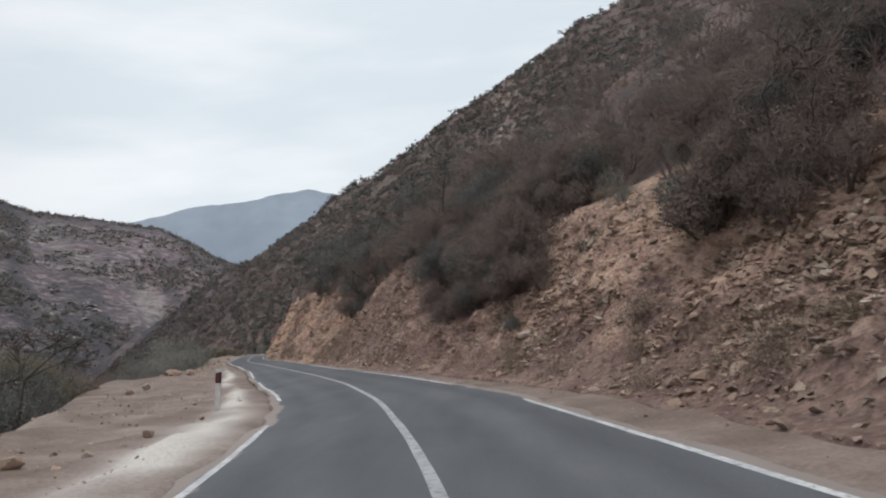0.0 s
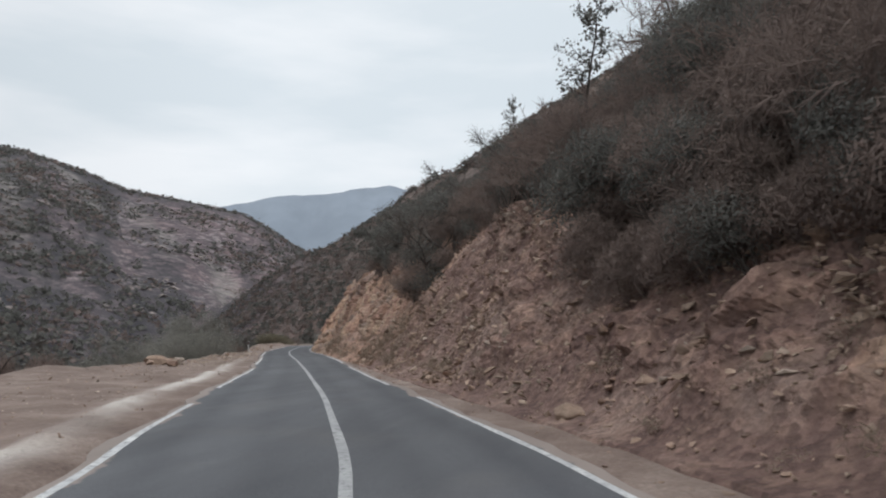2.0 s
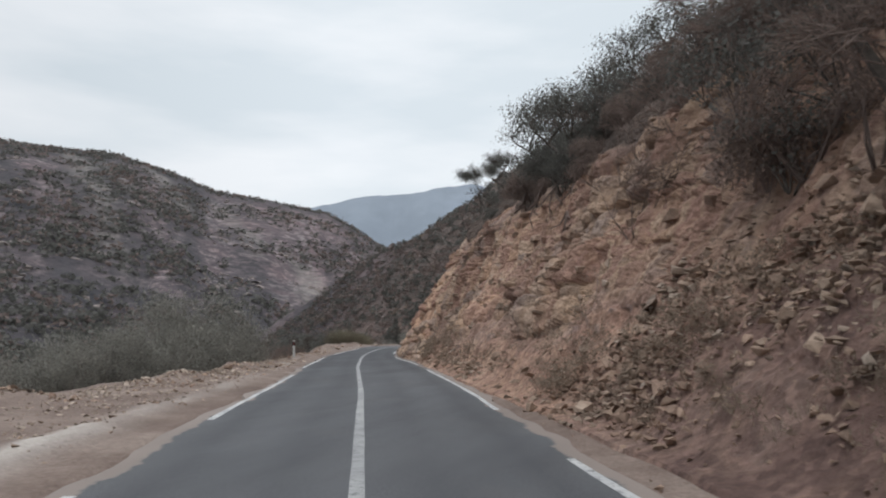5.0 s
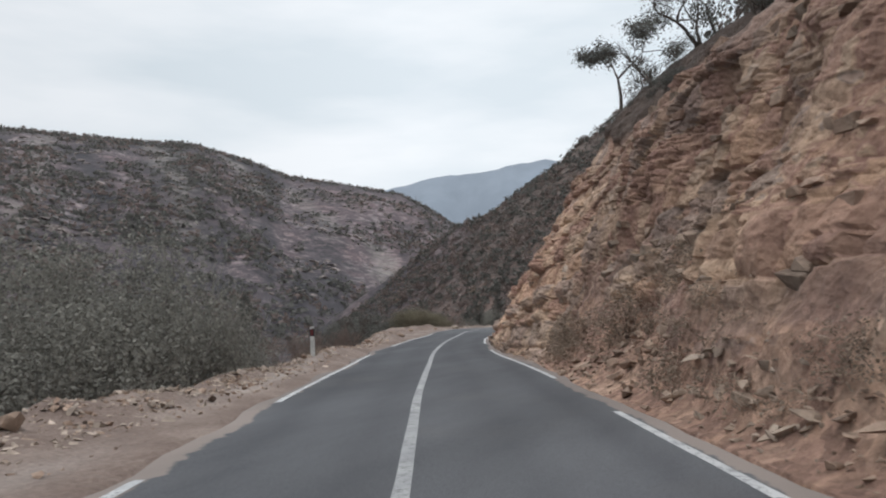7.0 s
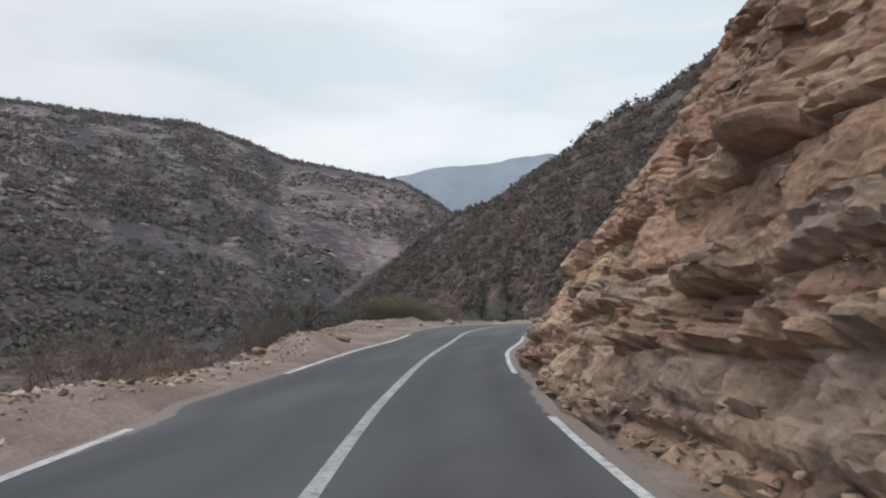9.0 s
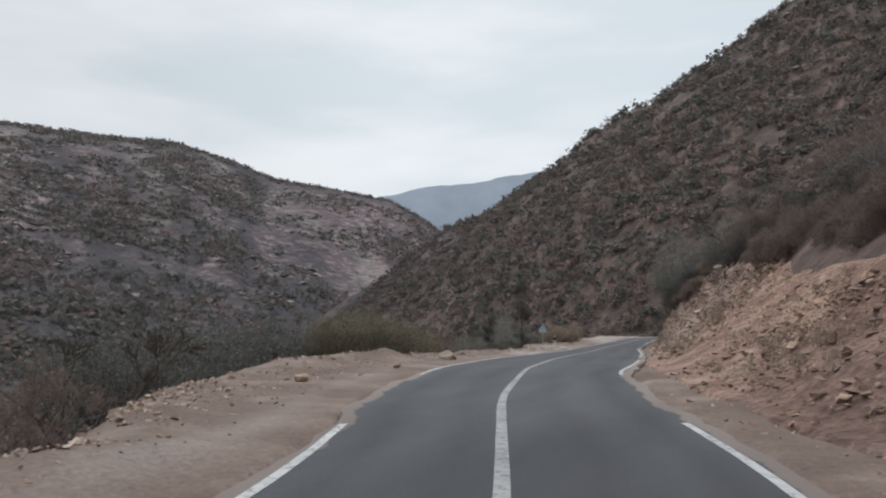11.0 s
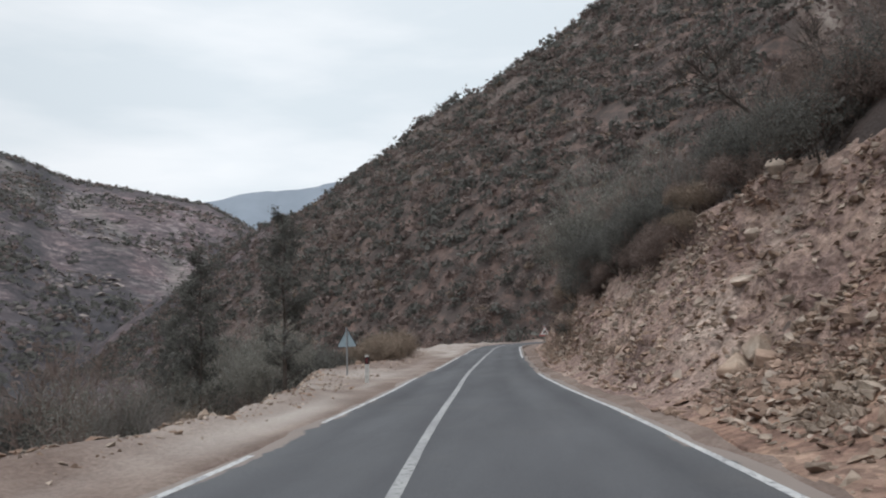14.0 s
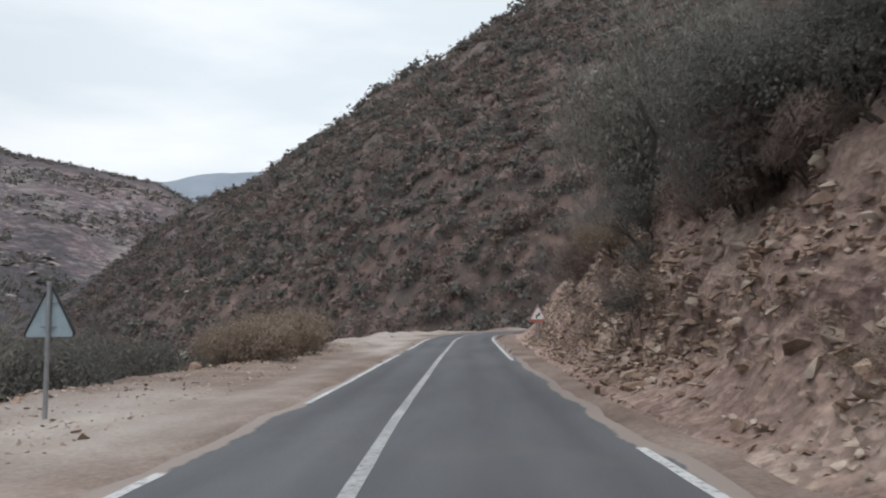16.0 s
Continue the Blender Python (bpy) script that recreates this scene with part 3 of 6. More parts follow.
# ---- road and its lines ----
def ribbon(name, y0, y1, inner, outer, lift, material, dy=0.5, wander=0.0, thick=0.0):
    y = np.arange(y0, y1 + 1e-6, dy)
    c, s = turn_cos(y), np.sin(np.arctan((road_x(y + 3) - road_x(y - 3)) / 6))
    rows = []
    a = inner(y) + wander * fbm(y * 0.6, 0.0, 1.0, 4)
    b = outer(y) + wander * fbm(y * 0.6, 5.0, 2.0, 4)
    cols = np.linspace(0, 1, 15 if thick else 2)
    offs = [a + (b - a) * k for k in cols]
    drop = [lift] * len(cols)
    if thick:
        offs, drop = [offs[0] - 0.03] + offs + [offs[-1] + 0.03], [lift - thick] + drop + [lift - thick]
    for o, h in zip(offs, drop):
        rows.append(np.stack([road_x(y) + o * c, y - o * s, road_z(y) + h], -1))
    return sheet(name, np.stack(rows, 1), material, smooth=False)


me = ribbon("road", -60, 256, lambda y: line_l(y) - 0.22, lambda y: line_r(y) + 0.28, 0.0, ASPHALT, 0.5, 0.12, 0.09)
across = np.tile(np.r_[0, np.linspace(0, 1, 15), 1], len(me.vertices) // 17)
beside = np.minimum(across, 1 - across)
wheels = np.exp(-((np.abs(across - 0.5) - 0.12) / 0.045) ** 2) + np.exp(-((np.abs(across - 0.5) - 0.36) / 0.045) ** 2)
road_y = np.array([v.co.y for v in me.vertices])
for key, values in (("rim", 1 - step(0, 0.06, beside)), ("track", wheels), ("fresh", step(79, 88, road_y) * (1 - step(118, 128, road_y)))):
    att = me.attributes.new(key, "FLOAT", "POINT")
    att.data.foreach_set("value", values.astype(np.float32))
tagged(new("road", me), "two-lane dark grey asphalt road with crumbling edges", "road", kind="structure")
middle = soft_table([(5, 0.05), (13, 0), (20, -0.17), (30, -0.1), (40, 0), (100, 0.04), (106, -0.05), (120, -0.02), (135, 0.1), (146, 0.2), (152, 0.08), (160, -0.04), (175, -0.17), (190, -0.1)], 4)
tagged(new("centre_line", ribbon("centre_line", -60, 226, lambda y: middle(y) - 0.075, lambda y: middle(y) + 0.075, 0.005, OLD_PAINT, 0.5, 0.006)), "worn white continuous centre line on asphalt", "road marking", kind="structure")
LEFT_DASHES = [(-20, -4), (0.5, 16), (23.5, 38.5), (44, 58.6), (64.3, 78.6), (84.1, 100), (105.5, 121), (131, 153), (157, 171.7), (177.1, 194), (198, 214)]
RIGHT_DASHES = [(-8, 16.8), (23.5, 39.8), (44.5, 60.3), (65.5, 82), (87.6, 101.2), (106.5, 121.5), (132, 144), (149, 172.6), (188.5, 216)]
for a, b in LEFT_DASHES:
    tagged(new("edge_line", ribbon("edge_line", a, b, lambda y: line_l(y) - 0.06, lambda y: line_l(y) + 0.06, 0.005, PAINT, 0.5, 0.012)), "worn white edge line dash on asphalt", "road marking", "edge line dashes", "structure")
for a, b in RIGHT_DASHES:
    tagged(new("edge_line", ribbon("edge_line", a, b, lambda y: line_r(y) - 0.06, lambda y: line_r(y) + 0.06, 0.005, PAINT, 0.5, 0.012)), "worn white edge line dash on asphalt", "road marking", "edge line dashes", "structure")


# ---- rock cutting above the road ----
def cobbles(a, h, cell, fill, seed):
    """Stones bedded in a bank: how far they stand out, and which stone each place belongs to."""
    a, h = np.broadcast_arrays(a / cell, h / cell)
    i, j = np.floor(a), np.floor(h)
    out, who = np.zeros(a.shape), np.zeros(a.shape)
    for di in (-1, 0, 1):
        for dj in (-1, 0, 1):
            ci, cj, one = i + di, j + dj, np.zeros(a.shape)
            cx, cy = ci + lattice(ci, cj, one + seed), cj + lattice(ci, cj, one + seed + 1)
            r = 0.22 + 0.42 * lattice(ci, cj, one + seed + 2) ** 2
            tilt = 3.1 * lattice(ci, cj, one + seed + 3)
            u, v = (a - cx) * np.cos(tilt) + (h - cy) * np.sin(tilt), (h - cy) * np.cos(tilt) - (a - cx) * np.sin(tilt)
            # a flat-topped, four-sided stone
            rim = 1 - np.maximum(np.abs(u) * 0.85, np.abs(v) * 1.35) / r
            k = np.clip(rim * 3.0, 0, 1) * r * (0.55 + 0.25 * u / r) * (lattice(ci, cj, one + seed + 4) < fill)
            who = np.where(k > out, lattice(ci, cj, one + seed + 5), who)
            out = np.maximum(out, k)
    return out * cell, who


stony = soft_table([(-14, 0.7), (8, 0.9), (28, 0.85), (52, 0.85), (62, 0.5), (70, 0.3), (95, 0.3), (116, 0.4), (126, 0.2), (146, 0.25), (155, 0.4), (190, 0.4), (215, 0.3)], 5)


def cutting(y0, y1, dy, cells):
    y = np.arange(y0, y1 + 1e-6, dy)[:, None]
    k = np.linspace(0, 1, cells)[None, :]
    hf = face_top(y)
    h = -0.3 + k * (hf + 0.3 + rock_more(y))
    u = reach(h, y)
    c = turn_cos(y)
    d = foot(y) + u
    along = y / c
    rocky = step(56, 70, y + 1.5 * fbm(y * 0.2, h * 0.3, 6.0, 3)) * (1 - step(113, 121, y))
    rocky = rocky * step(1.6, 2.6, h + 0.9 * fbm(along * 0.18, h * 0.2, 3.0, 3) + step(80, 86, y) * 0.6 + step(92, 97, y) * 3.0)
    rocky = np.maximum(rocky, 0.6 * step(11, 16, y) * (1 - step(25, 31, y)) * step(1.6, 3.0, h + 1.2 * fbm(along * 0.3, h * 0.4, 13.0, 3)))
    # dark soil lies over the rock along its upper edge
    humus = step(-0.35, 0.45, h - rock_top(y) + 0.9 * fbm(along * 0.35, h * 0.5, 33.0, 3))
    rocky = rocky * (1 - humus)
    zero = np.zeros((len(y), cells))
    # gently tilted beds of uneven thickness, each deeper or prouder than the next
    q = h + 0.1 * along + 0.4 * fbm(along * 0.12, h * 0.15, 4.0, 3)
    q = q + 0.26 * np.sin(2.1 * q) + 0.09 * np.sin(5.3 * q + 1)
    wavy = along + 0.3 * fbm(along * 0.5, h * 0.5, 14.0, 3)
    tall = step(62, 68, y) * (1 - step(90, 96, y))
    bed_h = 0.62 + 0.34 * tall
    thick, thin = np.floor(q / bed_h), np.floor(q / 0.25)
    ledge = 0.26 * (lattice(thick, zero, zero + 5) - 0.5) + (0.15 + 0.1 * tall) * value_noise(along * 0.45, thick * 7.7, zero) + 0.03 * value_noise(along * 1.1, thin * 3.7, zero + 9)
    # upright joints part the beds into blocks
    run = wavy / (0.8 - 0.15 * tall) + 7.3 * lattice(thick, zero, zero + 5)
    big_j = np.floor(run)
    run_s = wavy / 0.5 + 5.1 * lattice(thin, zero, zero + 9)
    small_j = np.floor(run_s)
    block = (0.42 + 0.12 * tall) * (lattice(thick, big_j, zero + 1) - 0.5) + (0.13 - 0.04 * tall) * (lattice(thin, small_j, zero + 3) - 0.5)
    gap = np.minimum(run - big_j, 1 - (run - big_j)) * 1.0
    part_h = np.minimum(q / bed_h - thick, 1 - (q / bed_h - thick)) * bed_h
    crack = -(0.26 + 0.08 * tall) * np.exp(-(gap / 0.07) ** 2) * (lattice(thick, big_j, zero + 8) < 0.6) - 0.14 * np.exp(-(part_h / 0.06) ** 2)
    gap_s = np.minimum(run_s - small_j, 1 - (run_s - small_j)) * 0.5
    part_s = np.minimum(q / 0.25 - thin, 1 - (q / 0.25 - thin)) * 0.25
    crack = crack - 0.1 * np.exp(-(part_s / 0.04) ** 2) * (lattice(thin, big_j, zero + 4) < 0.6) - 0.12 * np.exp(-(gap_s / 0.05) ** 2) * (lattice(thin, small_j, zero + 6) < 0.55)
    crumbly = step(0.0, 0.45, fbm(along * 0.16, q * 0.35, 24.0, 3) - 0.12 - 0.05 * tall)
    rubble, piece = cobbles(along, q * 1.5, 0.42, 0.9, 61)
    blocks = (1 - crumbly) * (ledge + block + crack) + crumbly * (0.6 * ledge - 0.08 + 0.7 * rubble)
    crumb = (0.38 + 0.25 * tall) * fbm(along * 0.2, h * 0.2, 1.0, 4) + 0.4 * tall * np.abs(fbm(along * 0.45, h * 0.1, 51.0, 3)) + 0.16 * fbm(along * 0.9, h * 1.1, 28.0, 3) + 0.065 * fbm(along * 2.1, h * 2.6, 8.0, 4, 0.7)
    # loose earth with stones bedded in it
    lump = fbm(along * 0.55, h * 0.6, 5.0, 4, 0.55)
    wild = stony(y)
    big_s, who_b = cobbles(along, h * 1.15, 1.0, 0.75, 11)
    small_s, who_s = cobbles(along, h * 1.15, 0.42, 0.85, 31)
    patch = step(-0.6, 0.1, fbm(along * 0.16, h * 0.3, 71.0, 3)) * step(0.3, 1.4, h)
    loose = 0.55 * fbm(along * 0.22, h * 0.28, 2.0, 5, 0.55) + wild * (0.3 * np.maximum(lump, 0) ** 1.5 + 0.1 * np.abs(fbm(along * 1.9, h * 2.2, 8.0, 4, 0.65)))
    loose = loose + wild * patch * np.maximum(1.3 * big_s, 1.3 * small_s)
    loose = loose * step(-0.1, 1.2, h) + 0.04
    out = rocky * (blocks + crumb) + (1 - rocky) * loose + 0.1
    ends = step(0, 0.04, k) * (1 - step(0.86, 1.0, k))
    out = out * ends - 0.55 * step(0.88, 1.0, k)
    d, h = d - 0.84 * out, h + 0.22 * out
    one = np.ones((len(y), cells))
    bed = lattice(thick, zero, zero + 77) * 0.4 + 0.45 * lattice(thick, big_j, zero + 78) + 0.15 * lattice(thin, small_j, zero + 79)
    bed = np.where(crumbly > 0.5, 0.6 * bed + 0.4 * piece, bed)
    pale = np.maximum(0.6 * step(118, 130, y) + 0.4 * step(146, 160, y), 0.9 * step(60, 68, y) * (1 - step(104, 118, y))) * one
    stone = wild * patch * np.where(big_s > small_s, who_b, who_s) * (np.maximum(big_s, small_s) > 0.03)
    bed = np.where(rocky > 0.02, bed, np.clip(pale + 0.65 * stone, 0, 1))
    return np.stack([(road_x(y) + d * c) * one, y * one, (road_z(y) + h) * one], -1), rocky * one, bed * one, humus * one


FACES, CUTS = [], []
for a, b, dy, cells in ((-14, 8.2, 0.17, 60), (8, 62, 0.09, 125), (61.7, 92.3, 0.075, 205), (92, 122, 0.07, 230), (121.7, 226, 0.11, 80)):
    grid, rocky, bed, humus = cutting(a, b, dy, cells)
    FACES.append(grid.reshape(-1, 3))
    me = sheet("rock_cutting", grid, CUT, smooth=False)
    worn = np.clip(step(56, 62, grid[..., 1]) * (1 - step(88, 98, grid[..., 1])) * (0.75 + 0.6 * fbm(grid[..., 1] * 0.12, grid[..., 2] * 0.15, 91.0, 3)), 0, 1)
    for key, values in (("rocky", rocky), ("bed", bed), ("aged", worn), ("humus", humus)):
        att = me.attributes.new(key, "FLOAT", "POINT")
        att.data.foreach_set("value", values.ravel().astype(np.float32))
    CUTS.append((tagged(new("rock_cutting", me), "ochre rock and reddish earth bank cut above the road", "rock face", kind="structure"), grid.reshape(-1, 3)[rocky.ravel() > 0.6]))

FACES = np.concatenate(FACES)
FACE_H = FACES[:, 2] - road_z(FACES[:, 1])

# ---- far mountain ----
FAR = [(60, 4), (45, 6.5), (36, 8.2), (30, 9.0), (27, 9.75), (25, 10.3), (23, 10.9), (21.1, 11.1), (19, 11.2), (16.6, 11.6), (15.3, 12.0), (13.6, 12.2), (12.2, 11.7), (9, 11.2), (4, 10.2), (-4, 9), (-20, 7), (-40, 4)]
az = np.linspace(60, -40, 160)
el = np.interp(-az, [-f[0] for f in FAR], [f[1] for f in FAR]) + 0.12 * fbm(az * 0.5, 0.0, 0.0, 4)
rows = []
for far, k in ((2500, -0.3), (2900, 0.3), (3300, 0.72), (3600, 1.0), (4200, 0.7)):
    e = el * k + (0.35 * fbm(az * 0.35, k * 3, 2.0, 4) if k < 0.9 else 0)
    r = far + 60 * fbm(az * 0.4, k * 7, 5.0, 3)
    rows.append(np.stack([-32 - np.sin(np.radians(az)) * r, 98 + np.cos(np.radians(az)) * r, 0.8 + 3600 * np.tan(np.radians(e)) * far / 3600], -1))
tagged(new("backdrop", sheet("backdrop", np.stack(rows, 0), DISTANCE)), "mountain ridge in the distance, tinted blue-grey for haze", "mountain", kind="structure")

# ---- builders for plants and stones ----
class Build:
    """Gathers verts and faces of one mesh."""

    def __init__(self):
        self.v, self.f = [], []

    def tube(self, p, q, r0, r1, sides=4):
        p, q = Vector(p), Vector(q)
        axis = (q - p).normalized()
        a = axis.orthogonal().normalized()
        b = axis.cross(a)
        n = len(self.v)
        for c, r in ((p, r0), (q, r1)):
            for k in range(sides):
                w = 2 * math.pi * k / sides
                self.v.append(c + (a * math.cos(w) + b * math.sin(w)) * r)
        for k in range(sides):
            j = (k + 1) % sides
            self.f.append((n + k, n + j, n + sides + j, n + sides + k))
        return q

    def blade(self, p, q, w):
        """A thin tapering twig."""
        p, q = Vector(p), Vector(q)
        side = (q - p).orthogonal().normalized() * w
        n = len(self.v)
        self.v += [p - side, p + side, q]
        self.f.append((n, n + 1, n + 2))

    def leaf(self, c, size, rnd):
        c = Vector(c)
        a = Vector((rnd.gauss(0, 1), rnd.gauss(0, 1), rnd.gauss(0, 1))).normalized()
        b = a.orthogonal().normalized()
        n = len(self.v)
        self.v += [c - a * size, c + b * size * 0.45, c + a * size, c - b * size * 0.45]
        self.f.append((n, n + 1, n + 2, n + 3))

    def tuft(self, c, size, out, rnd):
        """A leafy tip that faces outwards from its crown."""
        n = (Vector(out).normalized() + Vector((rnd.gauss(0, 1), rnd.gauss(0, 1), rnd.gauss(0, 1))) * 0.5).normalized()
        a = n.orthogonal().normalized()
        w = rnd.uniform(0, 6.3)
        a, b = a * math.cos(w) + n.cross(a) * math.sin(w), n.cross(a) * math.cos(w) - a * math.sin(w)
        k = len(self.v)
        self.v += [c - a * size, c + b * size * 0.6, c + a * size * 0.9, c - b * size * 0.6]
        self.f.append((k, k + 1, k + 2, k + 3))

    def mesh(self, name, material):
        me = bpy.data.meshes.new(name)
        me.from_pydata([tuple(v) for v in self.v], [], self.f)
        me.materials.append(material)
        return me


def swing(direction, angle, rnd):
    d = Vector(direction).normalized()
    side = Vector((rnd.gauss(0, 1), rnd.gauss(0, 1), rnd.gauss(0, 1))).cross(d).normalized()
    return (d * math.cos(angle) + side * math.sin(angle)).normalized()


def limb(build, p, d, length, r, rnd, depth, tips, sides=4, bend=0.3, fork=(2, 3), spread=0.6, lift=0.15):
    """A bending limb that forks; the ends of the thinnest limbs are gathered in tips."""
    pieces = 3 if depth > 1 else 2
    for k in range(pieces):
        d = swing(d, rnd.uniform(0, bend), rnd)
        d = (d + Vector((0, 0, lift))).normalized()
        r1 = r * (0.82 if k < pieces - 1 else 0.7)
        p = build.tube(p, p + d * length / pieces, r, r1, sides)
        r = r1
        if depth == 0 or (k > 0 and rnd.random() < 0.4):
            tips.append((p.copy(), d.copy(), r))
    if depth > 0:
        for k in range(rnd.randint(*fork)):
            limb(build, p, swing(d, rnd.uniform(0.5, 1.2) * spread, rnd), length * rnd.uniform(0.55, 0.8), r, rnd, depth - 1, tips, max(3, sides - 1), bend, fork, spread, lift)


def plant(name, label, category, seed, height, wood, leaf, stems=1, trunk=0.06, depth=3, first=0.4, spread=0.8, lift=0.15, leaves=0, leaf_size=0.08, clump=0.35, twigs=0, twig=0.5, twig_material=None, lean=0.1, bend=0.3, start=0.0):
    """A tree or shrub standing at the origin: trunk and limbs, then leaf clumps or bare twigs round the ends of its limbs."""
    rnd = random.Random(seed)
    body, crown, tips = Build(), Build(), []
    for s in range(stems):
        w = 2 * math.pi * (s + rnd.random()) / stems
        out = Vector((math.cos(w), math.sin(w), 0)) * (0.0 if stems == 1 else rnd.uniform(0.35, 1.1))
        d = (Vector((rnd.gauss(0, lean), rnd.gauss(0, lean), 1)) + out).normalized()
        p = Vector((out.x * 0.12, out.y * 0.12, -0.3))
        limb(body, p, d, height * first * rnd.uniform(0.85, 1.15), trunk, rnd, depth, tips, 5 if stems == 1 else 3, bend, (2, 3), spread, lift)
    tips = [t for t in tips if t[0].z > start * height]
    for p, d, r in tips:
        for k in range(leaves):
            c = p + Vector((rnd.gauss(0, 1), rnd.gauss(0, 1), rnd.gauss(0, 0.75))) * clump
            crown.tuft(c, leaf_size * rnd.uniform(0.6, 1.5), c - p + (c - Vector((0, 0, height * 0.35))) * 0.25 + Vector((0, 0, 0.1)), rnd)
        for k in range(twigs):
            e = swing(d, rnd.uniform(0.15, 1.1), rnd)
            a = p - d * rnd.uniform(0, 0.25)
            b = a + e * twig * rnd.uniform(0.5, 1.2)
            crown.blade(a, b, 0.012)
            for j in range(1):
                m = a.lerp(b, rnd.uniform(0.2, 0.8))
                crown.blade(m, m + swing(e, rnd.uniform(0.3, 0.9), rnd) * twig * rnd.uniform(0.3, 0.7), 0.009)
    root = new(name)
    tagged(root, label, category)
    part("trunk" if stems == 1 else "branchwork", body.mesh("wood", wood), root)
    if crown.f:
        part("crown", crown.mesh("crown", leaf if leaves else (twig_material or wood)), root)
    return root


def conifer(name, label, seed, height, width, wood, leaf, base=0.1, tufts=15, size=0.07, gaps=0.15):
    """An upright evergreen: a straight trunk with rising branches that shorten towards the top, each with tufts of foliage."""
    rnd = random.Random(seed)
    body, crown = Build(), Build()
    p, r = Vector((0, 0, -0.3)), 0.013 * height
    pts = []
    for k in range(10):
        q = Vector((rnd.gauss(0, 0.012) * height * k / 10, rnd.gauss(0, 0.012) * height * k / 10, height * (k + 1) / 10))
        body.tube(p, q, r, r * 0.86, 6)
        pts.append((p, q))
        p, r = q, r * 0.86
    z = base * height
    while z < height * 0.99:
        t = z / height
        if rnd.random() > gaps:
            reachout = width * (0.25 + 0.75 * math.sin(math.pi * min(1, (1 - t) * 0.62 + 0.05))) * rnd.uniform(0.5, 1.15) * (1 if t < 0.8 else 0.8)
            w = rnd.uniform(0, 2 * math.pi)
            a, b = pts[min(9, int(t * 10))]
            root_p = a.lerp(b, (t * 10) % 1)
            d = Vector((math.cos(w), math.sin(w), rnd.uniform(0.25, 0.9))).normalized()
            end = root_p + d * reachout
            body.tube(root_p, end, 0.012 * height * 0.3 * (1.2 - t), 0.004, 3)
            for k in range(max(3, int(tufts * (0.4 + reachout / width)))):
                c = root_p.lerp(end, rnd.uniform(0.35, 1.05)) + Vector((rnd.gauss(0, 1), rnd.gauss(0, 1), rnd.gauss(0, 1))) * 0.07 * width
                crown.tuft(c, size * rnd.uniform(0.7, 1.5), Vector((d.x, d.y, 0.5)), rnd)
        z += height * 0.011
    root = tagged(new(name), label, "tree")
    part("trunk", body.mesh("wood", wood), root)
    part("crown", crown.mesh("crown", leaf), root)
    return root


def on_ground(x, y, sink=0.05):
    return float(ground_z(np.array([x]), np.array([y]))[0]) - sink


def stand(root, x, y, scale=1.0, rz=0.0, tilt=(0, 0), z=None):
    root.matrix_basis = pose(x, y, on_ground(x, y) if z is None else z, tilt[0], tilt[1], rz) @ Matrix.Scale(scale, 4)
    return root


def again(root, x, y, scale=1.0, rz=0.0, tilt=(0, 0), label="", z=None):
    ob = copy_thing(root, pose(0, 0, 0))
    stand(ob, x, y, scale, rz, tilt, z)
    return tagged(ob, label) if label else ob


def hull(seed, flat=0.7, points=13):
    """An angular stone of about one metre: verts and triangles."""
    rnd = random.Random(seed)
    bm = bmesh.new()
    for k in range(points):
        v = Vector((rnd.gauss(0, 1), rnd.gauss(0, 1), rnd.gauss(0, 1))).normalized() * rnd.uniform(0.42, 0.58)
        bm.verts.new((v.x * 1.15, v.y * 0.9, v.z * flat))
    bmesh.ops.convex_hull(bm, input=bm.verts)
    for v in [v for v in bm.verts if not v.link_faces]:
        bm.verts.remove(v)
    bmesh.ops.triangulate(bm, faces=bm.faces)
    bm.verts.index_update()
    out = np.array([v.co[:] for v in bm.verts]), np.array([[v.index for v in f.verts] for f in bm.faces])
    bm.free()
    return out


def bank_z(x, y):
    """The surface of the bank above the road."""
    return float(FACES[np.argmin((FACES[:, 0] - x) ** 2 + (FACES[:, 1] - y) ** 2), 2])


PEBBLES = [hull(90 + k, 0.6, 6) for k in range(8)]
HULLS = [hull(40 + k, 0.4 + 0.1 * (k % 5), 7 + k % 4) for k in range(14)]


